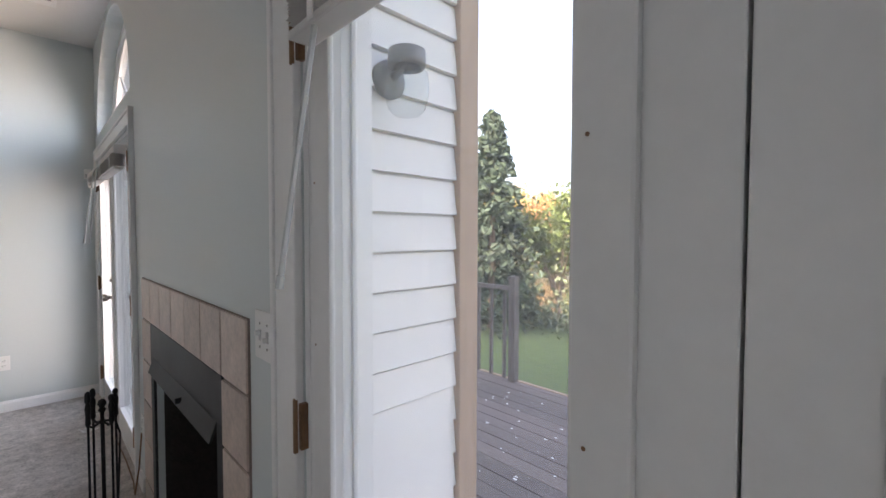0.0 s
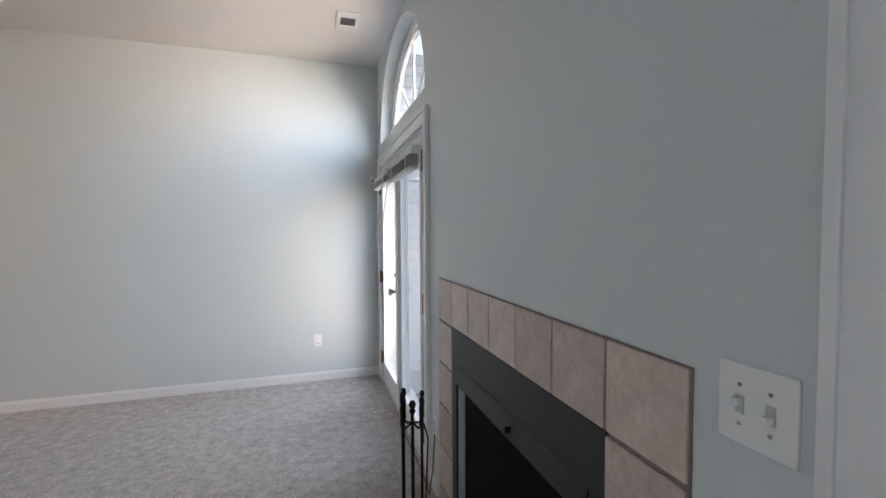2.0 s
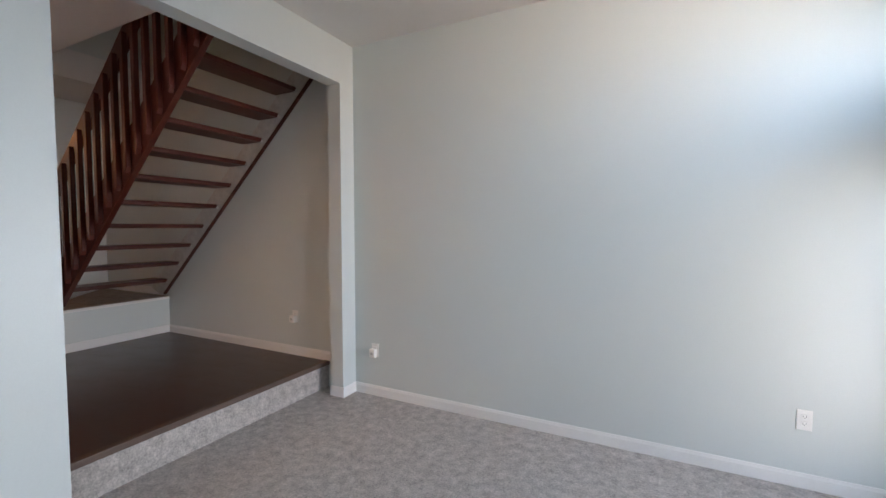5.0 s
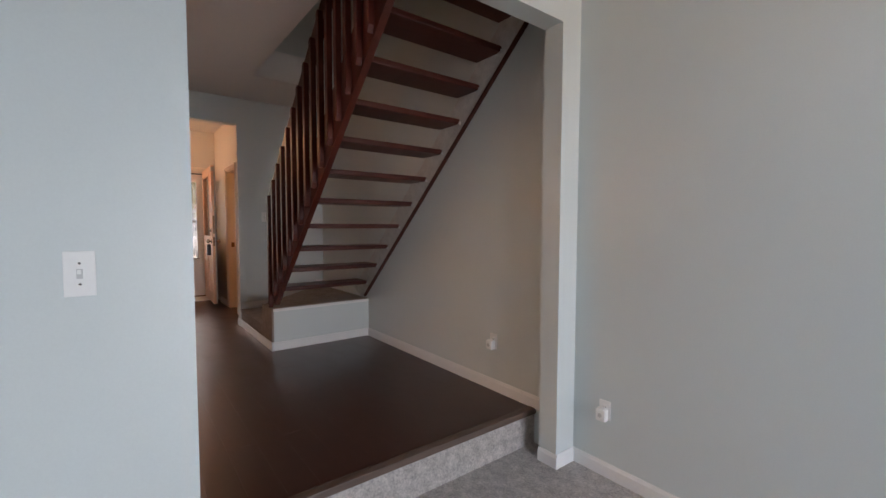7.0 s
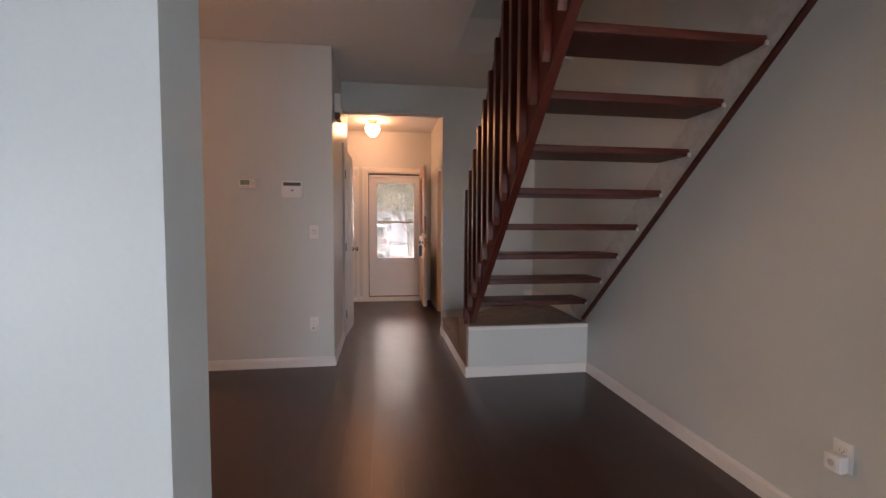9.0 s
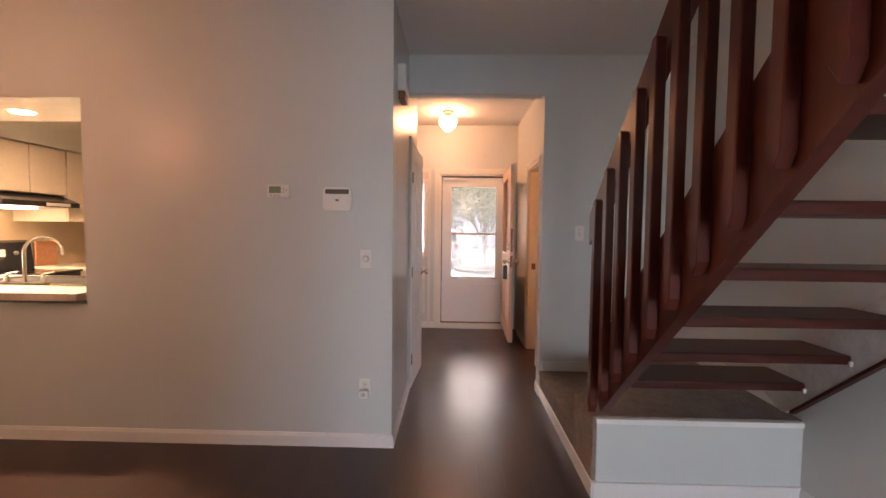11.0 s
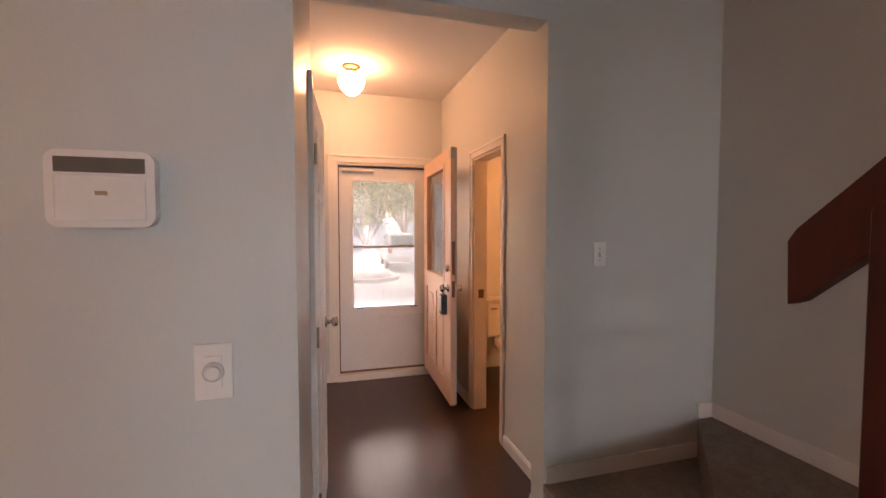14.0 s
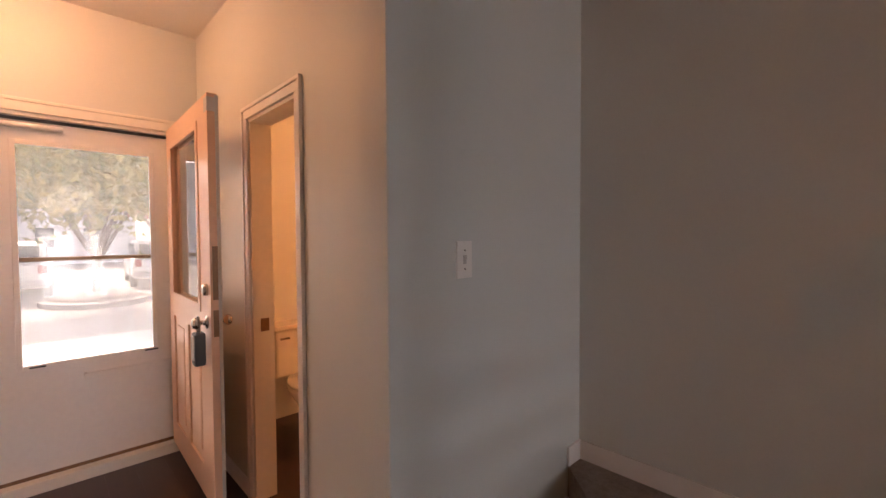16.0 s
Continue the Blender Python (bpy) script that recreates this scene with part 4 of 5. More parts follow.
part("weather_seal", boxes((xs0, xs1 - .004, DY0 + .0205, DY0 + .0315, DZ0 - .009, DZ1 - .021), (xs0, xs1 - .004, DY1 - .0235, DY1 - .0205, DZ0 - .009, DZ1 - .021), (xs0, xs1 - .004, DY0 + .0235, DY1 - .0235, DZ1 - .0395, DZ1 - .021)), DARKPLASTIC, storm, "dark rubber seal")
part("closer", rod(bmesh.new(), (xs1 + .025, DY0 + .06, DZ1 - .07), (xs1 + .025, DY0 + .36, DZ1 - .07), .014, 12), PLASTIC, storm, "white pneumatic closer")

# door slab coloured tan for the lamplight that falls on it
fd = thing("front_door", (XF, DY1 - .03, FZ), "open front door, lamplight put into its tan colour, with a half-height window and two raised panels", "door")
ang = radians(-4.5)
fm = Matrix.Translation((XF + .06, DY1 - .02, .338)) @ Euler((0, 0, ang * .35)).to_matrix().to_4x4()
FW, FH = 1.0, 2.03
fx0, fx1, fz0, fz1 = .12, .79, .98, 1.915
part("slab", placed(boxes((0, fx0, -.044, 0, 0, FH), (fx1, FW, -.044, 0, 0, FH), (fx0, fx1, -.044, 0, 0, .16), (fx0, fx1, -.044, 0, .85, fz0), (fx0, fx1, -.044, 0, fz1, FH),
                          (fx0 + .29, fx1 - .29, -.044, 0, .16, .85)), fm), LAMPLIT_DOOR, fd)
for a, b in ((fx0, fx0 + .29), (fx1 - .29, fx1)):
    q = bmesh.new()
    box(q, a, b, -.034, -.010, .16, .85), box(q, a + .045, b - .045, -.042, -.002, .21, .80, bevel=.012)
    part("panel", placed(q, fm), LAMPLIT_DOOR, fd)
for s in (-.050, -.006):
    part("window_bead", placed(boxes((fx0 - .02, fx0 + .02, s, s + .012, fz0 - .02, fz1 + .02), (fx1 - .02, fx1 + .02, s, s + .012, fz0 - .02, fz1 + .02),
                                     (fx0 + .02, fx1 - .02, s, s + .012, fz0 - .02, fz0 + .02), (fx0 + .02, fx1 - .02, s, s + .012, fz1 - .02, fz1 + .02), bevel=.004), fm), LAMPLIT_DOOR, fd)
part("pane", placed(boxes((fx0, fx1, -.024, -.020, fz0, fz1)), fm), GLASS, fd).visible_shadow = False
for s, d in ((-.044, -1), (0, 1)):
    part("knob", placed(lathe(bmesh.new(), (.93, s, .925), [(.032, 0), (.032, d * .006), (.013, d * .012), (.012, d * .030), (.026, d * .040), (.029, d * .054), (.022, d * .066), (.004, d * .070)], "y"), fm), CHROME, fd, "round nickel knob", smooth=True)
    part("deadbolt", placed(lathe(bmesh.new(), (.93, s, 1.085), [(.030, 0), (.028, d * .016), (.018, d * .022), (.003, d * .024)], "y"), fm), CHROME, fd, "nickel deadbolt", smooth=True)
part("edge_plate", placed(boxes((FW, FW + .002, -.034, -.010, .86, .99), (FW, FW + .002, -.034, -.010, 1.04, 1.30)), fm), BRONZE, fd, "brass latch plate")
part("weather_strip", placed(boxes((FW - .002, FW + .008, -.010, .004, .01, FH - .01)), fm), GREYPLASTIC, fd)
part("corner_bracket", placed(boxes((FW - .05, FW + .006, -.046, .004, FH - .085, FH - .02)), fm), GREYPLASTIC, fd)
lb = thing("key_lockbox", (-9.3, -1.2, 1.0), "dark grey realtor key lockbox hanging from the door knob", "lockbox")
part("case", placed(boxes((.895, .970, -.110, -.060, .72, .88), bevel=.012), fm), DARKPLASTIC, lb)
part("shackle", placed(tube(bmesh.new(), [(.910, -.085, .88), (.910, -.085, .935), (.920, -.085, .955), (.945, -.085, .955), (.955, -.085, .935), (.955, -.085, .88)], .005), fm), CHROME, lb)
part("cover", placed(boxes((.903, .962, -.114, -.109, .75, .87), bevel=.003), fm), GREYPLASTIC, lb)

slt = thing("window_2", (XF - .05, -2.43, 1.7), "narrow sidelight window with a raised panel below", "window", kind="structure")
part("window_frame", boxes((XF - .002, XF + .02, SL0 - .06, SL0, SLZ0 - .06, SLZ1 + .06), (XF - .002, XF + .02, SL1, SL1 + .05, SLZ0 - .06, SLZ1 + .06), (XF - .002, XF + .018, SL0, SL1, SLZ1, SLZ1 + .06),
                           (XF - .002, XF + .018, SL0, SL1, SLZ0 - .06, SLZ0), bevel=.004), CREAM, slt)
part("pane", boxes((XF - .07, XF - .066, SL0, SL1, SLZ0, SLZ1)), WHITEOUT, slt).visible_shadow = False
part("panel", boxes((XF, XF + .016, SL0 - .02, SL1 + .02, .45, 1.12), bevel=.008), CREAM, slt)
part("side_trim", boxes((XF, XF + .020, -2.185, -2.150, FZ, 2.4505), (XF, XF + .018, -2.62, -2.186, 2.40, 2.45), bevel=.004), CREAM, slt)

toilet = thing("toilet", (-9.9, -.28, FZ), "white porcelain toilet with tank in the bathroom", "toilet")
part("tank", boxes((-10.19, -9.99, -.535, -.17, FZ + .38, FZ + .74), bevel=.02), PORCELAIN, toilet)
part("tank_lid", boxes((-10.195, -9.975, -.55, -.155, FZ + .74, FZ + .775), bevel=.010), PORCELAIN, toilet)
part("flush_lever", boxes((-9.99, -9.975, -.505, -.435, FZ + .67, FZ + .685), bevel=.004), CHROME, toilet)
bw = bmesh.new()
lathe(bw, (0, 0, 0), [(.11, 0), (.12, .03), (.09, .14), (.13, .26), (.19, .36), (.19, .385), (.15, .39), (.12, .30)], seg=28)
bmesh.ops.transform(bw, matrix=Matrix.Translation((-9.72, -.36, FZ)) @ Matrix.Diagonal((1.25, 1, 1, 1)), verts=bw.verts)
part("bowl", bw, PORCELAIN, toilet, smooth=True)
lid = bmesh.new()
lathe(lid, (0, 0, 0), [(.185, 0), (.192, .012), (.185, .024), (.02, .030)], seg=28)
bmesh.ops.transform(lid, matrix=Matrix.Translation((-9.72, -.36, FZ + .392)) @ Matrix.Diagonal((1.25, 1, 1, 1)), verts=lid.verts)
part("seat_lid", lid, PORCELAIN, toilet, smooth=True)
single("strike_plate", boxes((BX0 + .018, BX0 + .021, YH + .04, YH + .085, 1.17, 1.24)), BRONZE, "brass strike plate on the bathroom door jamb", "strike plate")
bl = thing("vanity_light", (-9.0, .86, 2.3), "lit bathroom wall lamp", "wall lamp")
part("back_plate", boxes((-9.3, -8.7, .87, .90, 2.25, 2.35), bevel=.006), CHROME, bl)
for x in (-9.2, -9.0, -8.8):
    part("bulb", ball(bmesh.new(), (x, .82, 2.30), .045), emitter("lit_bath_bulb", (1.0, 0.42, 0.15), 32.0), bl, smooth=True)


# ---- kitchen beyond the hatch ----
def cabinet(name, x0, x1, y0, y1, z0, z1, doors, label, group):
    e = thing(name, ((x0 + x1) / 2, y0, z0), label, "cabinet", group)
    part("body", boxes((x0, x1, y0, y1 - .02, z0, z1)), CABINET, e)
    for k in range(doors):
        a, b = x0 + (x1 - x0) * k / doors + .004, x0 + (x1 - x0) * (k + 1) / doors - .004
        part("door", boxes((a, b, y1 - .02, y1, z0 + .004, z1 - .004), bevel=.004), CABINET, e)
    return e


KY = -5.90
cabinet("wall_cabinet", -8.72, -7.95, -6.5, KY, 1.93, 2.40, 2, "cream laminate wall cabinet over the range hood", "kitchen wall cabinets")
cabinet("wall_cabinet", -9.11, -8.73, -6.5, KY, 1.66, 2.40, 1, "tall cream laminate wall cabinet beside the hood", "kitchen wall cabinets")
cabinet("wall_cabinet", -7.94, -7.10, -6.5, KY + .02, 1.66, 2.40, 2, "cream laminate wall cabinet with a lit underside", "kitchen wall cabinets")
cabinet("base_cabinet", -9.68, -8.80, -6.5, KY + .2, FZ, 1.13, 2, "cream laminate base cabinet", "kitchen base cabinets")
cabinet("base_cabinet", -7.98, -7.75, -6.5, KY + .2, FZ, 1.13, 1, "narrow cream laminate base cabinet", "kitchen base cabinets")
single("kitchen_soffit", boxes((-7.56, XC - .12, YS, -3.3, 2.42, CZ)), WALL_HALL, "painted soffit over the sink", "soffit", kind="structure")
single("cabinet_soffit", boxes((-10.19, XC - .125, -6.5, KY + .03, 2.405, CZ - .002)), WALL_HALL, "painted soffit over the wall cabinets", "soffit", kind="structure")
single("hatch_lining", boxes((XC - .122, XC + .002, -4.150, -4.143, 1.16, 2.42)), WALL_HALL, "painted hatch return", "wall trim", kind="structure")
single("worktop", boxes((-7.78, XC + .07, -6.1, -4.155, 1.155, 1.205), bevel=.008), COUNTER, "beige laminate worktop through the hatch", "worktop", "kitchen worktops")
for x0, x1 in ((-9.69, -8.79), (-7.98, -7.75)):
    single("worktop", boxes((x0, x1, -6.5, KY + .22, 1.131, 1.17), bevel=.008), COUNTER, "beige laminate worktop beside the range", "worktop", "kitchen worktops")
cabinet("sink_cabinet", -7.74, XC - .13, -6.1, -4.2, FZ, .70, 3, "cream laminate sink cabinet", "kitchen base cabinets")
hood2 = thing("range_hood", (-8.33, -5.85, 1.8), "black range hood under the wall cabinets", "range hood")
part("canopy", prism(bmesh.new(), [(-6.49, 1.925), (-5.95, 1.925), (-5.76, 1.85), (-5.76, 1.80), (-6.49, 1.79)], "x", -8.715, -7.955), APPLIANCE, hood2)
part("control_strip", boxes((-8.6, -8.35, -5.762, -5.752, 1.81, 1.84)), GREYPLASTIC, hood2)
part("light", boxes((-8.5, -8.2, -6.2, -6.0, 1.778, 1.786)), emitter("hood_light", (1.0, 0.66, 0.36), 3.0), hood2)
single("cabinet_light", boxes((-7.85, -7.20, -6.1, -5.95, 1.632, 1.655), bevel=.004), emitter("strip_light", (1.0, 0.62, 0.33), 30.0), "lit strip light under the wall cabinet", "strip light")
rg = thing("range", (-8.39, -6.1, FZ), "black electric range with a rear control panel", "range")
part("oven", boxes((-8.77, -8.01, -6.48, -5.82, FZ, 1.13), bevel=.006), APPLIANCE, rg)
part("cooktop", boxes((-8.775, -8.005, -6.48, -5.80, 1.131, 1.155), bevel=.006), APPLIANCE, rg)
bk = part("back_panel", prism(bmesh.new(), [(-6.48, 1.156), (-6.33, 1.156), (-6.37, 1.44), (-6.42, 1.46), (-6.48, 1.46)], "x", -8.775, -8.005), APPLIANCE, rg)
for x in (-8.10, -8.18, -8.60, -8.68):
    part("knob", lathe(bmesh.new(), (x, -6.352, 1.33), [(.022, -.004), (.022, .012), (.014, .026), (.003, .027)], "y", 14), DARKPLASTIC, bk)
part("clock", boxes((-8.5, -8.28, -6.356, -6.349, 1.30, 1.37)), GREYPLASTIC, bk)
fr = thing("refrigerator", (-9.7, -5.9, FZ), "black refrigerator in the kitchen corner", "refrigerator")
part("body", boxes((-10.19, -9.70, -6.48, -5.75, FZ, 2.02), bevel=.010), APPLIANCE, fr)
part("door", boxes((-10.19, -9.70, -5.745, -5.69, FZ + .08, 1.48), bevel=.012), APPLIANCE, fr)
part("door", boxes((-10.19, -9.70, -5.745, -5.69, 1.49, 2.015), bevel=.012), APPLIANCE, fr)
for z0, z1 in ((.9, 1.4), (1.55, 1.9)):
    part("handle", boxes((-9.78, -9.76, -5.69, -5.65, z0, z1), bevel=.006), APPLIANCE, fr)
# added board that paints the backsplash's orange reflection
single("backsplash_glow_board", boxes((-9.07, -8.82, -6.40, -6.36, 1.172, 1.44), bevel=.012), SPLASH_GLOW, "added brown board for the orange reflection on the backsplash", "cutting board")
sk = thing("sink", (-7.42, -4.85, 1.205), "stainless steel kitchen sink with raised rim, its shaded inside a black block", "sink")
part("rim", boxes((-7.70, -7.16, -5.30, -5.26, 1.206, 1.216), (-7.70, -7.16, -4.36, -4.32, 1.206, 1.216), (-7.24, -7.16, -5.26, -4.36, 1.206, 1.216), (-7.70, -7.66, -5.26, -4.36, 1.206, 1.216), bevel=.003), CHROME, sk)
# solid block, black for the shade inside the steel bowl
part("bowl", boxes((-7.66, -7.24, -5.26, -4.36, 1.150, 1.2065)), BLACK, sk)
fc = thing("faucet", (-7.2, -4.80, 1.216), "tall chrome gooseneck faucet with two handles", "faucet")
part("base", boxes((-7.225, -7.175, -4.96, -4.64, 1.216, 1.232), bevel=.007), CHROME, fc)
pts = [(-7.20, -4.80, 1.23), (-7.20, -4.80, 1.44)] + [(-7.20 - .09 * (1 - math.cos(a)), -4.80 + .05 * (1 - math.cos(a)), 1.44 + .10 * math.sin(a)) for a in [math.pi * k / 9 for k in range(1, 9)]] + [(-7.385, -4.70, 1.41)]
part("spout", tube(bmesh.new(), pts, .011), CHROME, fc)
for y in (-4.93, -4.67):
    h = lathe(bmesh.new(), (-7.20, y, 1.23), [(.018, 0), (.016, .03), (.010, .045), (.012, .055)], seg=14)
    part("handle", rod(h, (-7.20, y, 1.285), (-7.25, y + .03, 1.295), .006), CHROME, fc)
sp = lathe(bmesh.new(), (-7.20, -5.06, 1.216), [(.020, 0), (.016, .02), (.012, .05), (.018, .075), (.016, .10), (.004, .105)], seg=14)
part("sprayer", rod(sp, (-7.20, -5.06, 1.305), (-7.235, -5.06, 1.315), .010), CHROME, fc)
dl = thing("recessed_light", (-7.28, -4.9, 2.42), "lit round recessed light in the soffit", "downlight")
part("trim_ring", lathe(bmesh.new(), (-7.28, -4.86, 2.42), [(.085, -.0005), (.085, -.006), (.066, -.008), (.066, -.002)]), WHITE, dl)
part("lens", lathe(bmesh.new(), (-7.28, -4.86, 2.42), [(.064, -.004), (.060, -.007), (.004, -.007)]), emitter("downlight_lens", (1.0, 0.60, 0.30), 330.0), dl)
# dining lamp on the ceiling, to the south of the opening
DLX, DLY, DLZ = -5.65, -4.45, 2.50
dp = thing("pendant_lamp", (DLX, DLY, CZ), "lit opal globe hanging on a brass stem over the dining space", "pendant lamp")
part("canopy", lathe(bmesh.new(), (DLX, DLY, CZ), [(.075, 0), (.075, -.008), (.055, -.022), (.020, -.03)]), BRONZE, dp, smooth=True)
part("stem", rod(bmesh.new(), (DLX, DLY, CZ - .03), (DLX, DLY, DLZ - .055), .008), BRONZE, dp, "thin brass stem")
part("holder", lathe(bmesh.new(), (DLX, DLY, DLZ), [(.042, -.03), (.042, -.055), (.05, -.06)]), BRONZE, dp, smooth=True)
part("globe", lathe(bmesh.new(), (DLX, DLY, DLZ), [(.045, -.06), (.09, -.075), (.105, -.105), (.104, -.135), (.088, -.175), (.062, -.205), (.012, -.235)]), emitter("lit_dining_globe", (1.0, 0.41, 0.20), 8.8), dp, smooth=True)
up = thing("ceiling_lamp", (-5.6, -1.6, 5.6), "lit opal globe over the stairwell", "ceiling lamp")
part("globe", ball(bmesh.new(), (-5.6, -1.6, 5.5), .10), emitter("lit_upper_globe", (1.0, 0.50, 0.24), 0.6), up, smooth=True)

# ---- outside, east: siding, deck, lawn, water, trees ----
GRASS = surface("lawn_grass", (0.115, 0.158, 0.052), 0.9, var=0.6, big=3.5, fine=26, bump=0.9, dist=0.05, detail=(6, 6), grain=0.65, dark=(0.045, 0.072, 0.022))
LEAF_Y = surface("yellow_leaves", (0.42, 0.31, 0.11), 0.7, var=0.5, big=0.5, fine=3, bump=0, islands=0.8)
LEAF_O = surface("orange_leaves", (0.40, 0.24, 0.10), 0.7, var=0.5, big=0.5, fine=3, bump=0, islands=0.8)
LEAF_G = surface("green_leaves", (0.10, 0.13, 0.035), 0.7, var=0.5, big=0.5, fine=3, bump=0, islands=0.8)
SHRUB = surface("grey_green_shrub_leaves", (0.115, 0.135, 0.075), 0.7, var=0.5, big=0.5, fine=3, bump=0, islands=0.8)
LEAF_D = surface("conifer_needles", (0.040, 0.060, 0.035), 0.8, var=0.5, big=0.5, fine=5, bump=0, islands=0.8)
LEAF_MIX = surface("turning_leaves", (0.36, 0.30, 0.10), 0.7, var=0.6, big=0.4, fine=3, bump=0, islands=1.0, dark=(0.13, 0.17, 0.05))
BARK = surface("bark", (0.16, 0.115, 0.085), 0.95, var=0.4, big=5, fine=22, bump=0.8, dist=0.02, stretch=(1, 1, 0.25))
BANK = surface("bank_brush", (0.13, 0.10, 0.055), 0.9, var=0.5, big=0.4, fine=3, bump=0.3, islands=0.8)
ASPHALT = surface("asphalt", (0.10, 0.098, 0.10), 0.85, var=0.15, big=0.5, fine=40, bump=0.3)
CONCRETE = surface("concrete", (0.36, 0.345, 0.33), 0.85, var=0.12, big=1, fine=30, bump=0.2)
MULCH = surface("mulch", (0.055, 0.034, 0.026), 0.95, var=0.4, big=3, fine=30, bump=0.8, dist=0.02)
CARWHITE = surface("white_car_paint", (0.70, 0.71, 0.72), 0.25, var=0.02, fine=20, bump=0)
CARGREY = surface("silver_car_paint", (0.40, 0.41, 0.43), 0.28, metal=0.4, var=0.03, fine=20, bump=0)
CARGLASS = surface("car_glass", (0.03, 0.035, 0.04), 0.08, var=0.1, fine=20, bump=0)
RUBBER = surface("tyre_rubber", (0.03, 0.03, 0.03), 0.8, var=0.2, fine=60, bump=0.2)
TAIL = surface("red_lamp_plastic", (0.35, 0.03, 0.03), 0.25, var=0.1, fine=60, bump=0)
ROOFING = surface("roof_shingles", (0.20, 0.18, 0.17), 0.9, var=0.3, big=2, fine=10, bump=0.4, dist=0.02)
WATER, wnt, wb = ramp_mat("pond_water", 0.06)
wb.inputs["Base Color"].default_value = (0.05, 0.05, 0.035, 1)
wno, wbp, wtc = wnt.nodes.new("ShaderNodeTexNoise"), wnt.nodes.new("ShaderNodeBump"), wnt.nodes.new("ShaderNodeTexCoord")
wno.inputs["Scale"].default_value = 2.2
wbp.inputs["Strength"].default_value, wbp.inputs["Distance"].default_value = 0.25, 0.05
wnt.links.new(wtc.outputs["Object"], wno.inputs["Vector"])
wnt.links.new(wno.outputs[0], wbp.inputs["Height"])
wnt.links.new(wbp.outputs[0], wb.inputs["Normal"])


def leaves(centres, size, rng, per=1):
    """A mesh of small bent leaf clumps about the given centres (n x 3)."""
    c = np.repeat(np.asarray(centres, float), per, axis=0)
    n = len(c)
    a = rng.normal(size=(n, 3))
    a /= np.linalg.norm(a, axis=1)[:, None] + 1e-9
    b = np.cross(a, rng.normal(size=(n, 3)))
    b /= np.linalg.norm(b, axis=1)[:, None] + 1e-9
    s = size * rng.uniform(.55, 1.3, (n, 1))
    fold = np.cross(a, b) * s * .3
    v = np.stack([c - a * s, c - b * s * .6 + fold, c + a * s, c + b * s * .6 + fold], 1).reshape(-1, 3)
    i = np.arange(n)[:, None] * 4
    f = np.concatenate([i + [0, 1, 2], i + [0, 2, 3]], 0)
    me = bpy.data.meshes.new("leaves")
    me.from_pydata(v.tolist(), [], f.tolist())
    return me


def broadleaf(name, at, height, spread, mat, seed, label, count=2600, trunk=.14, size=.16, fork=.34, group=""):
    """A tree with a tapered trunk, forking limbs and a crown of clumps along the twigs."""
    rng = np.random.default_rng(seed)
    e = thing(name, at, label, "tree", group)
    at = Vector(at)
    bm = bmesh.new()
    h0 = height * fork
    rod(bm, at, at + Vector((0, 0, h0)), trunk, 10, trunk * .7)
    tips = []
    for k in range(8):
        a = 2 * math.pi * k / 8 + rng.uniform(-.3, .3)
        out = spread * rng.uniform(.45, .95)
        p0 = at + Vector((0, 0, h0 * rng.uniform(.72, 1.0)))
        p1 = p0 + Vector((math.cos(a) * out * .45, math.sin(a) * out * .45, (height - h0) * rng.uniform(.30, .5)))
        p2 = p1 + Vector((math.cos(a) * out * .5, math.sin(a) * out * .5, (height - h0) * rng.uniform(.08, .42)))
        rod(bm, p0, p1, trunk * .45, 7, trunk * .28), rod(bm, p1, p2, trunk * .28, 6, trunk * .08)
        for q in range(5):
            s = p1.lerp(p2, rng.uniform(0, 1))
            d = Vector(rng.normal(size=3)).normalized() * spread * rng.uniform(.25, .5)
            d.z = abs(d.z) * .8
            rod(bm, s, s + d, trunk * .10, 5, trunk * .03)
            tips += [s + d * f for f in (.5, .8, 1.0)]
        tips += [p2, p1.lerp(p2, .6)]
    part("trunk", bm, BARK, e)
    t = np.array([list(p) for p in tips])
    c = t[rng.integers(0, len(t), count)] + rng.normal(size=(count, 3)) * spread * .16
    me = leaves(c, size, rng)
    me.materials.append(mat)
    part("crown", me, mat, e)
    return e


def conifer(name, at, height, radius, seed, label):
    rng = np.random.default_rng(seed)
    e = thing(name, at, label, "tree", "conifers by the water")
    part("trunk", rod(bmesh.new(), at, (at[0], at[1], at[2] + height), .14, 10, .02), BARK, e)
    c = []
    for k in range(int(height * 34)):
        f = rng.uniform(0, 1) ** 1.25
        a, reach = rng.uniform(0, 2 * math.pi), radius * (1 - f) * rng.uniform(.7, 1.08) + .10
        z = .25 + f * (height - .25)
        for q in np.linspace(.3, 1, 8):
            c += [[at[0] + math.cos(a) * reach * q, at[1] + math.sin(a) * reach * q, at[2] + z - reach * q * .30]] * 3
    c = np.array(c) + rng.normal(size=(len(c), 3)) * .08
    me = leaves(c, .13, rng)
    me.materials.append(LEAF_D)
    part("crown", me, LEAF_D, e)
    return e


# one ground sheet, falling to the water in the east
gx = [-400, -60, -32, -11, -10.6, .1, 3.5, 7, 10, 12.5, 14, 15, 36, 38, 41, 60, 400]
gz = [-.3, -.3, -.25, -.10, -.10, -1.0, -1.05, -1.15, -1.3, -1.6, -2.2, -2.9, -2.9, -1.9, -1.2, -.6, 2.0]
gy = [-400, -120, -60, -30, -15, -7, 0, 7, 15, 30, 60, 120, 400]
bm = bmesh.new()
grid = [[bm.verts.new((x, y, z)) for y in gy] for x, z in zip(gx, gz)]
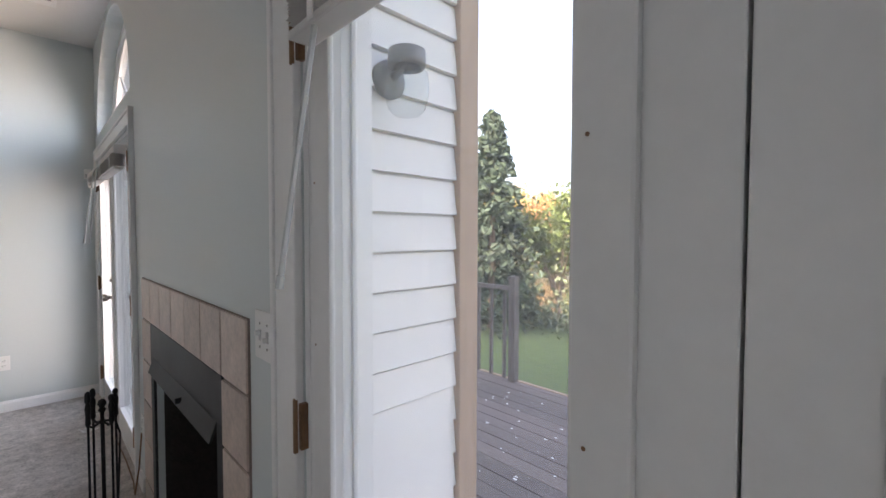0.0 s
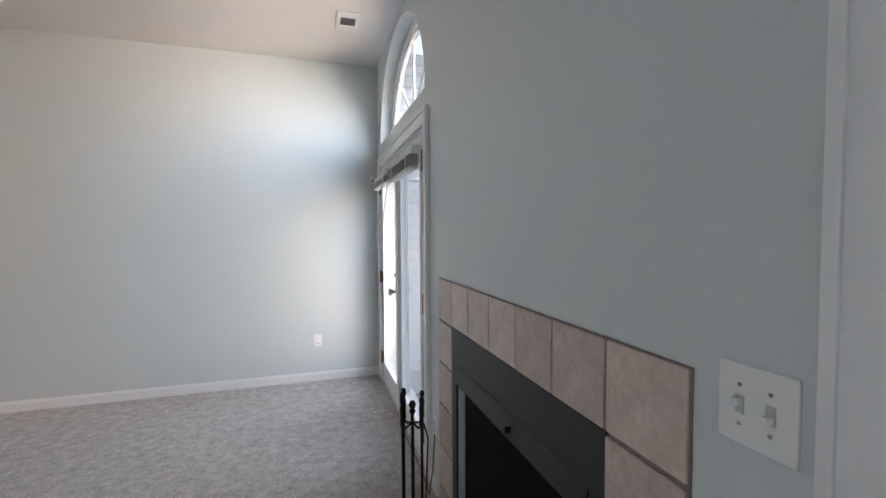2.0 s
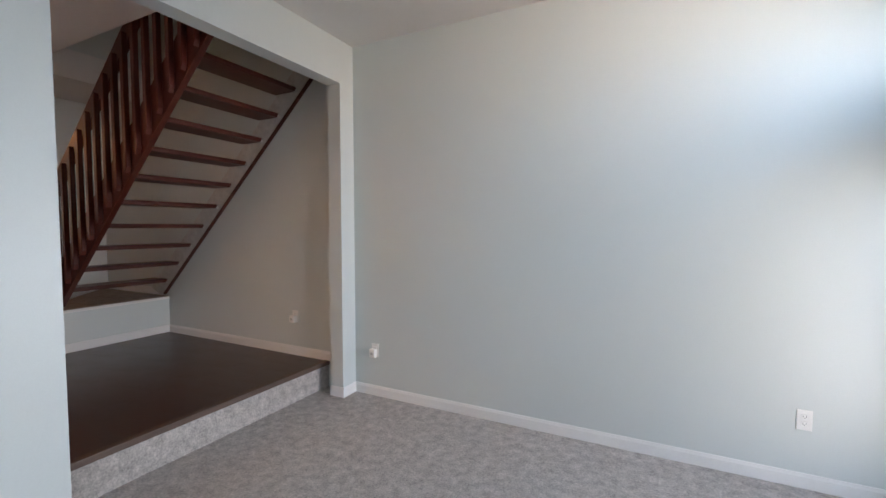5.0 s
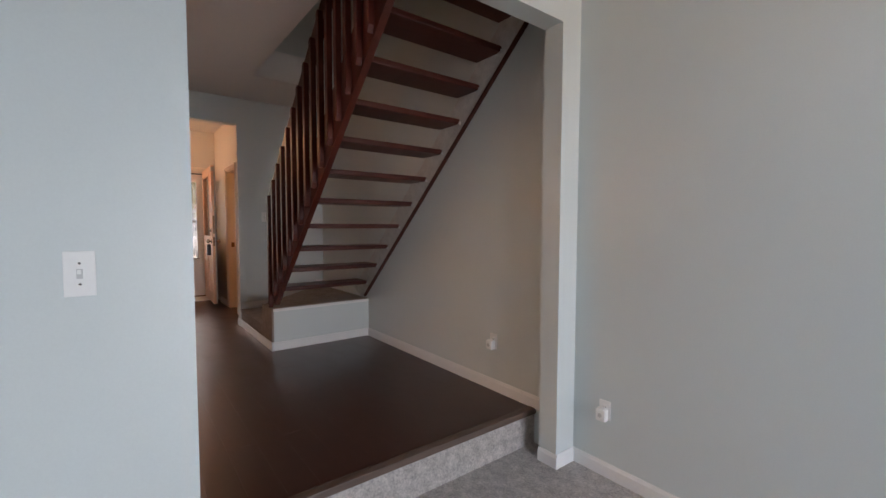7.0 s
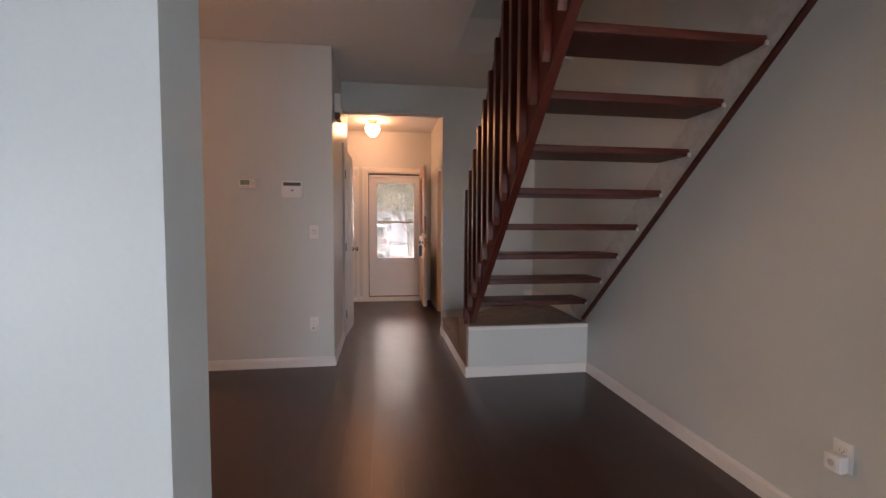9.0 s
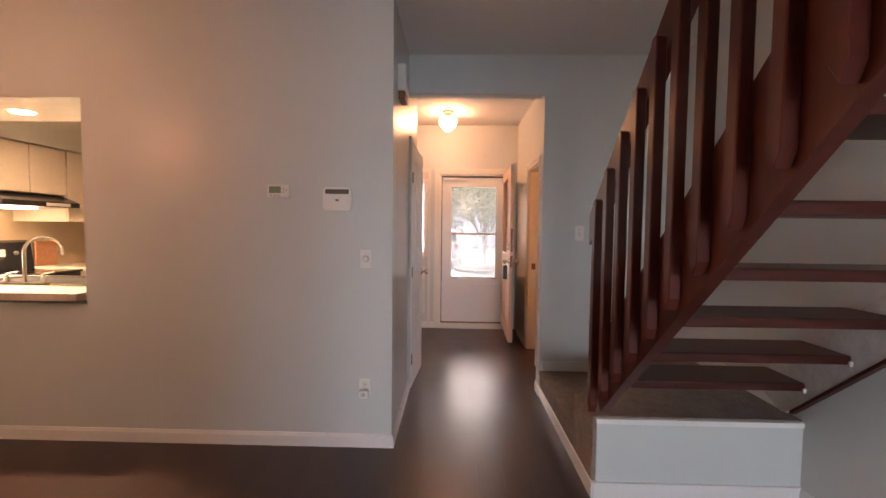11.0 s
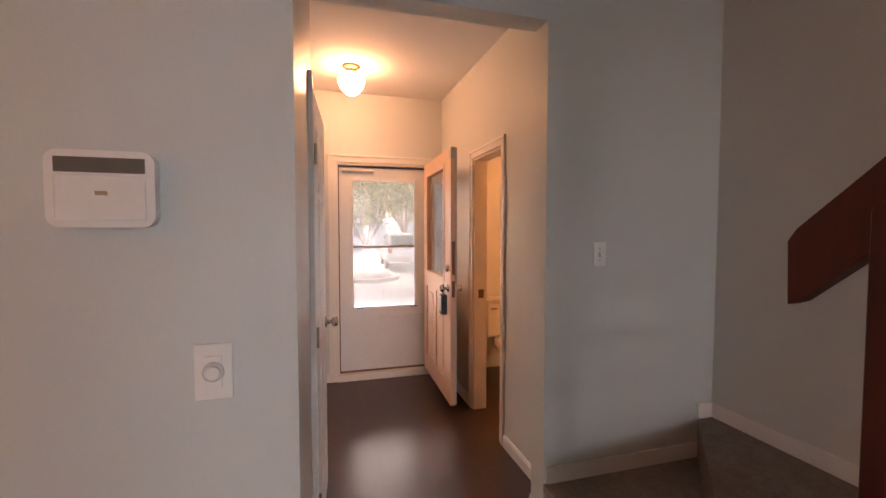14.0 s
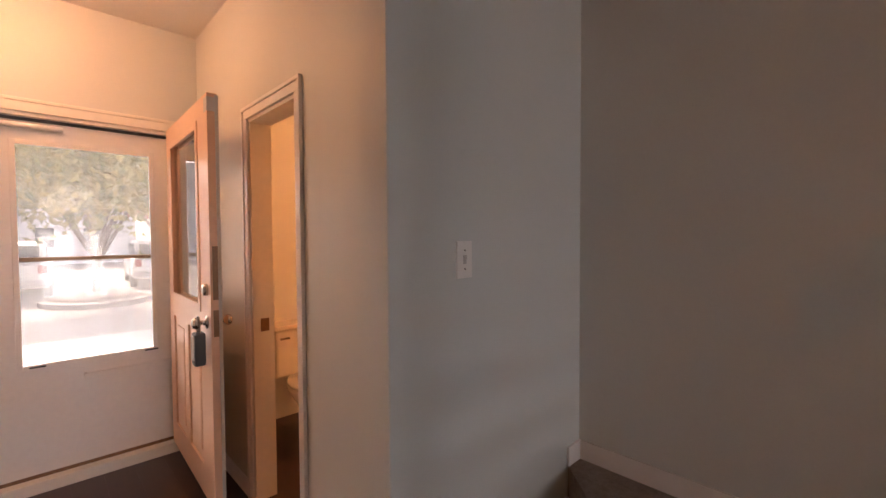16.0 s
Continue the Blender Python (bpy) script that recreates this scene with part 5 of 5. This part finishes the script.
for r0, r1 in zip(grid, grid[1:]):
    for k in range(len(gy) - 1):
        bm.faces.new((r0[k], r1[k], r1[k + 1], r0[k + 1]))
single("ground", bm, GRASS, "mown lawn falling to the water", "ground", kind="structure")
single("water", boxes((13.0, 37.6, -160, 160, -2.1, -1.95)), WATER, "still pond water reflecting the trees", "water", kind="structure")
rng = np.random.default_rng(7)
n = 18000
c = np.stack([rng.normal(10.8, .8, n), rng.uniform(-22, 24, n), np.zeros(n)], 1)
c[:, 2] = -1.45 + np.abs(rng.normal(0, .52, n)) * (1 + .5 * np.sin(c[:, 1] * 1.7) + .3 * np.sin(c[:, 1] * .6)) - (c[:, 0] - 10.8) * .12
me = leaves(c, .085, rng)
me.materials.append(SHRUB)
tagged(new("hedge", me), "low green shrubs along the water's edge", "shrubs", kind="stuff")
n = 18000
c = np.stack([rng.normal(39.5, 1.3, n), rng.uniform(-45, 70, n), np.zeros(n)], 1)
c[:, 2] = -1.7 + np.abs(rng.normal(0, 1.25, n)) * (1 + .5 * np.sin(c[:, 1] * .5))
me = leaves(c, .22, rng)
me.materials.append(BANK)
tagged(new("far_shrubs", me), "brown and green brush on the far bank", "shrubs", kind="stuff")
conifer("spruce_tree", (9.0, 2.85, -1.3), 6.1, 2.0, 1, "tall dark green spruce by the lawn")
conifer("spruce_tree", (11.0, 4.2, -1.4), 5.2, 1.5, 2, "dark green spruce behind the other")
conifer("spruce_tree", (12.0, 8.5, -1.5), 6.0, 1.6, 3, "dark green spruce near the water")
broadleaf("garden_tree", (12.2, 2.6, -1.5), 4.6, 1.7, LEAF_G, 31, "green garden tree at the water", 3500, .09, .09, .15)
trng = random.Random(11)
protos = [broadleaf("far_tree", (44, 0, -1), 8.0, 4.4, LEAF_Y, 21, "yellow autumn tree on the far bank", 8000, .2, .20, .10, "trees on the far bank"),
          broadleaf("far_tree", (46, 8, -1), 8.8, 4.6, LEAF_O, 22, "orange autumn tree on the far bank", 8000, .2, .20, .10, "trees on the far bank"),
          broadleaf("far_tree", (45, 15, -1), 7.6, 4.2, LEAF_MIX, 23, "yellow-green tree on the far bank", 8000, .2, .20, .10, "trees on the far bank")]
for k in range(42):
    y = -30 + k * 2.6 + trng.uniform(-1.5, 1.5)
    s = trng.uniform(.6, 1.15)
    t = copy_thing(protos[trng.randrange(3)], Matrix.Translation((trng.uniform(42, 58), y, -1.1)) @ Matrix.Rotation(trng.uniform(0, 6.2), 4, "Z"))
    t.scale = (s, s, s * trng.uniform(.75, 1.1))
fh = thing("far_house", (62, 34, 0), "grey house beyond the trees across the water", "house")
part("wall", boxes((58, 66, 12, 26, -1, 4.2)), SIDING, fh)
part("roof", prism(bmesh.new(), [(57.4, 4.2), (62, 7.2), (66.6, 4.2)], "y", 11.4, 26.6), ROOFING, fh)
for y in (14, 17.5, 21, 24):
    w = part("window", boxes((57.92, 58.0, y - .6, y + .6, 1.2, 2.8)), CARGLASS, fh)
    part("frame", boxes((57.9, 57.99, y - .7, y - .6, 1.1, 2.9), (57.9, 57.99, y + .6, y + .7, 1.1, 2.9), (57.9, 57.99, y - .6, y + .6, 2.8, 2.9), (57.9, 57.99, y - .6, y + .6, 1.1, 1.2)), WHITE, w)


def siding(name, x0, x1, y0, y1, z0, z1, label, faces):
    """A sided block: a core, grey to paint shadow lines in the board gaps, and lapped boards on the faces named (s, n,
    e).
    """
    e = thing(name, ((x0 + x1) / 2, (y0 + y1) / 2, z0), label, "siding wall", kind="structure")
    # darker core colour stands in for the shade under each lap
    part("core", boxes((x0, x1, y0, y0 + .04, z0, z1), (x0, x1, y1 - .04, y1, z0, z1), (x1 - .04, x1, y0 + .04, y1 - .04, z0, z1), (x0, x1 - .04, y0 + .04, y1 - .04, z1 - .04, z1)), GREYPLASTIC, e)
    k, step = 0, .118
    shared = {}
    while z0 + k * step < z1:
        z = z0 + k * step
        for f in faces:
            if f in "sn":
                if f not in shared:
                    s = -1 if f == "s" else 1
                    y = y0 if f == "s" else y1
                    shared[f] = mesh("board", prism(bmesh.new(), [(y + s * .001, 0), (y + s * .020, 0), (y + s * .006, step - .009), (y + s * .001, step - .009)], "x", x0, x1), SIDING)
            elif f not in shared:
                shared[f] = mesh("board", prism(bmesh.new(), [(x1 + .001, 0), (x1 + .016, 0), (x1 + .005, step), (x1 + .001, step)], "y", y0, y1), SIDING)
            b = new("board", shared[f])
            b.parent = e
            b.matrix_parent_inverse = world_of(e).inverted()
            b.matrix_basis = pose(0, 0, z)
        k += 1
    return e


siding("chimney_chase", .172, .627, -3.80, -2.15, -.280, 3.2, "white lap siding on the chimney chase beside the patio door", "sn")
single("chase_corner_board", boxes((.629, .722, -3.835, -3.74, -.28, 3.2), bevel=.006), CEDAR, "weathered cedar corner board", "corner board", kind="structure")
siding("wing_wall", .172, 1.9, .10, .8, -.28, 3.2, "white lap siding on the wing beside the garden door", "s")
sc = thing("wall_lantern", (.48, -3.80, 1.9), "grey outdoor jar lantern on the siding", "wall lamp")
part("back_plate", lathe(bmesh.new(), (.338, -3.815, 1.872), [(.055, 0), (.055, -.015), (.040, -.028), (.015, -.03)], "y"), LANTERN, sc, smooth=True)
part("arm", tube(bmesh.new(), [(.338, -3.83, 1.872), (.338, -3.87, 1.885), (.338, -3.90, 1.905)], .012), LANTERN, sc)
part("cap", lathe(bmesh.new(), (.338, -3.905, 1.885), [(.050, 0), (.054, .012), (.052, .045), (.03, .055), (.004, .058)]), LANTERN, sc, "grey metal cap", smooth=True)
part("jar", lathe(bmesh.new(), (.338, -3.905, 1.885), [(.044, 0), (.060, -.02), (.063, -.07), (.052, -.115), (.036, -.130), (.004, -.132)]), JAR, sc, "clear ribbed glass jar", smooth=True)

deck = thing("deck", (1.8, -4, -.27), "weathered brown-grey painted timber deck", "deck", kind="structure")
part("joists", boxes((.2, 3.55, -9.0, 1.9, -.45, -.31)), POSTWOOD, deck)
board_me = mesh("board", boxes((-.068, .068, -5.45, 5.45, -.038, 0), bevel=.004), DECK)
k = 0
while .26 + k * .143 < 3.56:
    b = new("board", board_me)
    b.parent = deck
    b.matrix_parent_inverse = deck.matrix_basis.inverted()
    b.matrix_basis = pose(.26 + k * .143, -3.55, -.270 + random.uniform(-.002, .002))
    k += 1
part("edge_board", boxes((3.555, 3.60, -9.0, 1.9, -.31, -.262)), CEDAR, deck, "pale worn edge board")
flk = bmesh.new()
frng = random.Random(9)
for k in range(260):
    x, y, s = frng.uniform(.5, 3.4), frng.uniform(-4.6, 0), frng.uniform(.005, .015)
    prism(flk, [(x + s * math.cos(a) * frng.uniform(.5, 1), y + s * 1.6 * math.sin(a) * frng.uniform(.5, 1)) for a in (0, 1.2, 2.5, 3.8, 5.0)], "z", -.2695, -.2665)
tagged(new("fallen_leaves", mesh("fallen_leaves", flk, PLASTIC)), "pale dry leaves and paint flakes on the deck", "leaves", kind="stuff")
dr = thing("deck_railing", (3.55, -4, -.26), "timber deck railing with weathered posts and new pine rail", "railing")
for y in (-1.93, -2.88, -5.2, -7.2):
    p = part("post", boxes((3.49, 3.58, y - .045, y + .045, -.27, .945), bevel=.008), POSTWOOD, dr, "weathered dark post")
    part("cap", boxes((3.485, 3.585, y - .05, y + .05, .905, .93), bevel=.004), POSTWOOD, p)
part("top_rail", boxes((3.46, 3.60, -9.0, -2.93, .78, .818), bevel=.006), NEWWOOD, dr, "new pale pine rail")
part("side_rail", boxes((3.50, 3.54, -9.0, -2.93, .66, .779), bevel=.004), NEWWOOD, dr, "new pale pine rail")
part("short_rail", boxes((3.50, 3.56, -1.89, 1.8, .78, .83), bevel=.004), POSTWOOD, dr)
for k in range(32):
    y = -3.09 - .172 * k
    part("baluster", boxes((3.545, 3.58, y - .02, y + .02, -.30, .70), bevel=.003), NEWWOOD if k % 5 in (1, 2) else POSTWOOD, dr)
for k in range(18):
    y = -1.78 + .20 * k
    part("baluster", boxes((3.545, 3.58, y - .018, y + .018, -.30, .78), bevel=.003), POSTWOOD, dr)

# ---- outside, west: porch, car park, tree, cars, houses ----
# unseen roof, added and sized to stop direct sun at the door glass
single("sun_block_porch_roof", boxes((XF - 3.1, XF - .14, -4.4, 1.2, 2.95, 3.1)), WHITE, "unseen white porch roof, added to keep the sun off the front door", "porch roof", kind="structure")
single("porch_floor", boxes((XF - 3.2, XF - .14, -4.4, 1.2, -.3, .10)), CONCRETE, "pale concrete porch slab", "porch floor", kind="structure")
single("pavement", boxes((-16.2, XF - 3.2, -40, 40, -.28, .0), bevel=.01), CONCRETE, "pale concrete pavement with a kerb", "pavement", kind="structure")
single("car_park", boxes((-46, -16.2, -60, 60, -.4, -.13)), ASPHALT, "sunlit grey asphalt car park", "road", kind="structure")
isl = thing("tree_island", (-22.3, -.55, -.13), "mulched tree island with a concrete kerb", "traffic island", kind="structure")
ki = bmesh.new()
lathe(ki, (0, 0, 0), [(1.25, 0), (1.25, .13), (1.2, .15), (1.08, .15)], seg=28)
bmesh.ops.transform(ki, matrix=Matrix.Translation((-22.3, -.55, -.13)) @ Matrix.Diagonal((1.3, 1, 1, 1)), verts=ki.verts)
part("kerb", ki, ASPHALT, isl, "worn grey kerb")
mu = bmesh.new()
lathe(mu, (0, 0, 0), [(1.10, .0), (1.10, .14), (.8, .22), (.3, .29), (.01, .30)], seg=28)
bmesh.ops.transform(mu, matrix=Matrix.Translation((-22.3, -.55, -.125)) @ Matrix.Diagonal((1.3, 1, 1, 1)), verts=mu.verts)
part("mulch_bed", mu, MULCH, isl, "brown mulch mound", smooth=True)
broadleaf("parking_tree", (-22.3, -.55, .12), 5.4, 3.0, LEAF_MIX, 5, "autumn tree turning yellow and green on a mulched island", 8000, .13, .12, .19)
broadleaf("red_tree", (-30, 2.4, -.1), 7.0, 2.8, surface("red_leaves", (0.42, 0.08, 0.06), 0.7, var=0.5, big=0.5, fine=3, bump=0, islands=0.8), 6, "red autumn tree behind the car park", 3000, .16, .18, .26)


def car(at, turn, paint, label):
    e = thing("parked_car", at, label, "car", "parked cars")
    m = Matrix.Translation(at) @ Matrix.Rotation(radians(turn), 4, "Z")
    body = prism(bmesh.new(), [(-2.25, .35), (-2.28, .75), (-2.15, 1.02), (-1.3, 1.08), (1.0, 1.06), (1.95, .92), (2.2, .72), (2.25, .35)], "y", -.90, .90)
    bmesh.ops.bevel(body, geom=body.edges[:], offset=.06, segments=2, affect="EDGES")
    part("body", placed(body, m), paint, e, smooth=False)
    cabin = prism(bmesh.new(), [(-2.12, 1.06), (-1.85, 1.60), (-1.5, 1.70), (.05, 1.70), (.45, 1.58), (1.12, 1.06)], "y", -.80, .80)
    bmesh.ops.bevel(cabin, geom=cabin.edges[:], offset=.07, segments=2, affect="EDGES")
    part("cabin", placed(cabin, m), paint, e)
    for y in (-.805, .805):
        for a, b in ((-1.72, -.95), (-.88, -.02), (.04, .62)):
            part("side_window", placed(prism(bmesh.new(), [(a, 1.12), (b + .1, 1.12), (b, 1.55), (a + .08, 1.58)], "y", y - .012, y + .012), m), CARGLASS, e)
    part("windscreen", placed(prism(bmesh.new(), [(1.06, 1.13), (.50, 1.57), (.52, 1.59), (1.10, 1.14)], "y", -.70, .70), m), CARGLASS, e)
    part("rear_window", placed(prism(bmesh.new(), [(-2.11, 1.14), (-1.88, 1.56), (-1.92, 1.57), (-2.14, 1.14)], "y", -.66, .66), m), CARGLASS, e)
    for x in (-1.40, 1.42):
        for y in (-.82, .82):
            t = part("wheel", placed(lathe(bmesh.new(), (x, y, .34), [(.20, -.10), (.33, -.10), (.34, -.06), (.34, .06), (.33, .10), (.20, .10)], "y", 20), m), RUBBER, e)
            part("rim", placed(lathe(bmesh.new(), (x, y, .34), [(.20, -.095), (.16, -.07), (.02, -.08), (.02, .08), (.16, .07), (.20, .095)], "y", 16), m), CHROME, t)
    for y in (-.72, .72):
        part("tail_light", placed(boxes((-2.29, -2.20, y - .10, y + .10, .78, 1.02), bevel=.01), m), TAIL, e)
        part("headlight", placed(boxes((2.12, 2.22, y - .14, y + .14, .66, .80), bevel=.02), m), JAR, e)
    part("bumper", placed(boxes((-2.33, -2.22, -.85, .85, .40, .60), bevel=.03), m), CARGREY, e)
    part("plate", placed(boxes((-2.342, -2.33, -.26, .26, .62, .74)), m), PLASTIC, e)
    return e


car((-26.15, -2.3, -.13), 178, CARWHITE, "white parked SUV seen from behind")
car((-27.4, 1.7, -.13), 176, CARWHITE, "white parked SUV beside the tree island")
car((-27.5, 4.6, -.13), 178, CARGREY, "silver parked car with red tail lamps")
car((-26.5, -5.6, -.13), 182, CARGREY, "silver parked car in the row")


def house(name, x, y0, y1, h, label):
    e = thing(name, (x, (y0 + y1) / 2, 0), label, "house", "houses across the car park")
    part("wall", boxes((x - 8, x, y0, y1, -.3, h)), SIDING, e)
    part("roof", prism(bmesh.new(), [(x - 8.5, h), (x - 4, h + 2.6), (x + .5, h)], "y", y0 - .4, y1 + .4), ROOFING, e)
    y = y0 + 1.2
    while y < y1 - 1:
        for z in (1.0, 3.7):
            w = part("window", boxes((x, x + .03, y, y + 1.0, z, z + 1.4)), CARGLASS, e)
            part("frame", boxes((x, x + .06, y - .08, y, z - .08, z + 1.48), (x, x + .06, y + 1.0, y + 1.08, z - .08, z + 1.48), (x, x + .06, y, y + 1.0, z + 1.4, z + 1.48),
                                (x, x + .06, y, y + 1.0, z - .08, z), (x, x + .05, y, y + 1.0, z + .66, z + .72)), WHITE, w)
        y += 2.6
    return e


house("town_house", -48, -16, 4, 6.0, "pale sided row house across the car park")
house("town_house", -50, 6, 24, 6.0, "pale sided row house beyond the car park")

# ---- pieces of walls and floors ----
tile_me = mesh("tile", boxes((-.012, -.004, -.1055, .1055, -.1015, .1015), bevel=.0025), TILE)
tiles = [(TY1 - PITCH * (k + .5), TZ - .105) for k in range(7)]
for k in range(5):
    tiles += [(TY1 - PITCH * .5, TZ - .105 - .2145 * (k + 1)), (TY0 + PITCH * .5 - .0, TZ - .105 - .2145 * (k + 1))]
for y, z in tiles:
    t = new("tile", tile_me)
    t.parent = fp
    t.matrix_parent_inverse = fp.matrix_basis.inverted()
    t.matrix_basis = pose(random.uniform(-.0006, .0006), y, z)

pf = thing("floor_planks", (-6, -3, FZ), "dark brown wood-look plank floor with a satin sheen", "floor", kind="structure")
plank_me = mesh("plank", boxes((-.6095, .6095, -.0761, .0761, -.012, 0)), PLANK)
half_me = mesh("plank", boxes((-.3035, .3035, -.0761, .0761, -.012, 0)), PLANK)
row = 0
y = -.08
while y > YS:
    xx = -4.105
    if row % 2:
        p = new("plank", half_me)
        p.parent = pf
        p.matrix_parent_inverse = pf.matrix_basis.inverted()
        p.matrix_basis = pose(xx - .304, y, FZ)
        xx -= .608
    while xx > XF + .02:
        ln = min(1.22, xx - XF)
        if ln < .2:
            break
        p = new("plank", plank_me)
        p.parent = pf
        p.matrix_parent_inverse = pf.matrix_basis.inverted()
        p.matrix_basis = pose(xx - ln / 2, y, FZ) @ Matrix.Diagonal((ln / 1.22, 1, 1, 1))
        xx -= ln
    y -= .1525
    row += 1
y = .07
while y < .9:
    p = new("plank", plank_me)
    p.parent = pf
    p.matrix_parent_inverse = pf.matrix_basis.inverted()
    p.matrix_basis = pose(-8.9, y, FZ) @ Matrix.Diagonal((1.45, 1, 1, 1))
    y += .1525
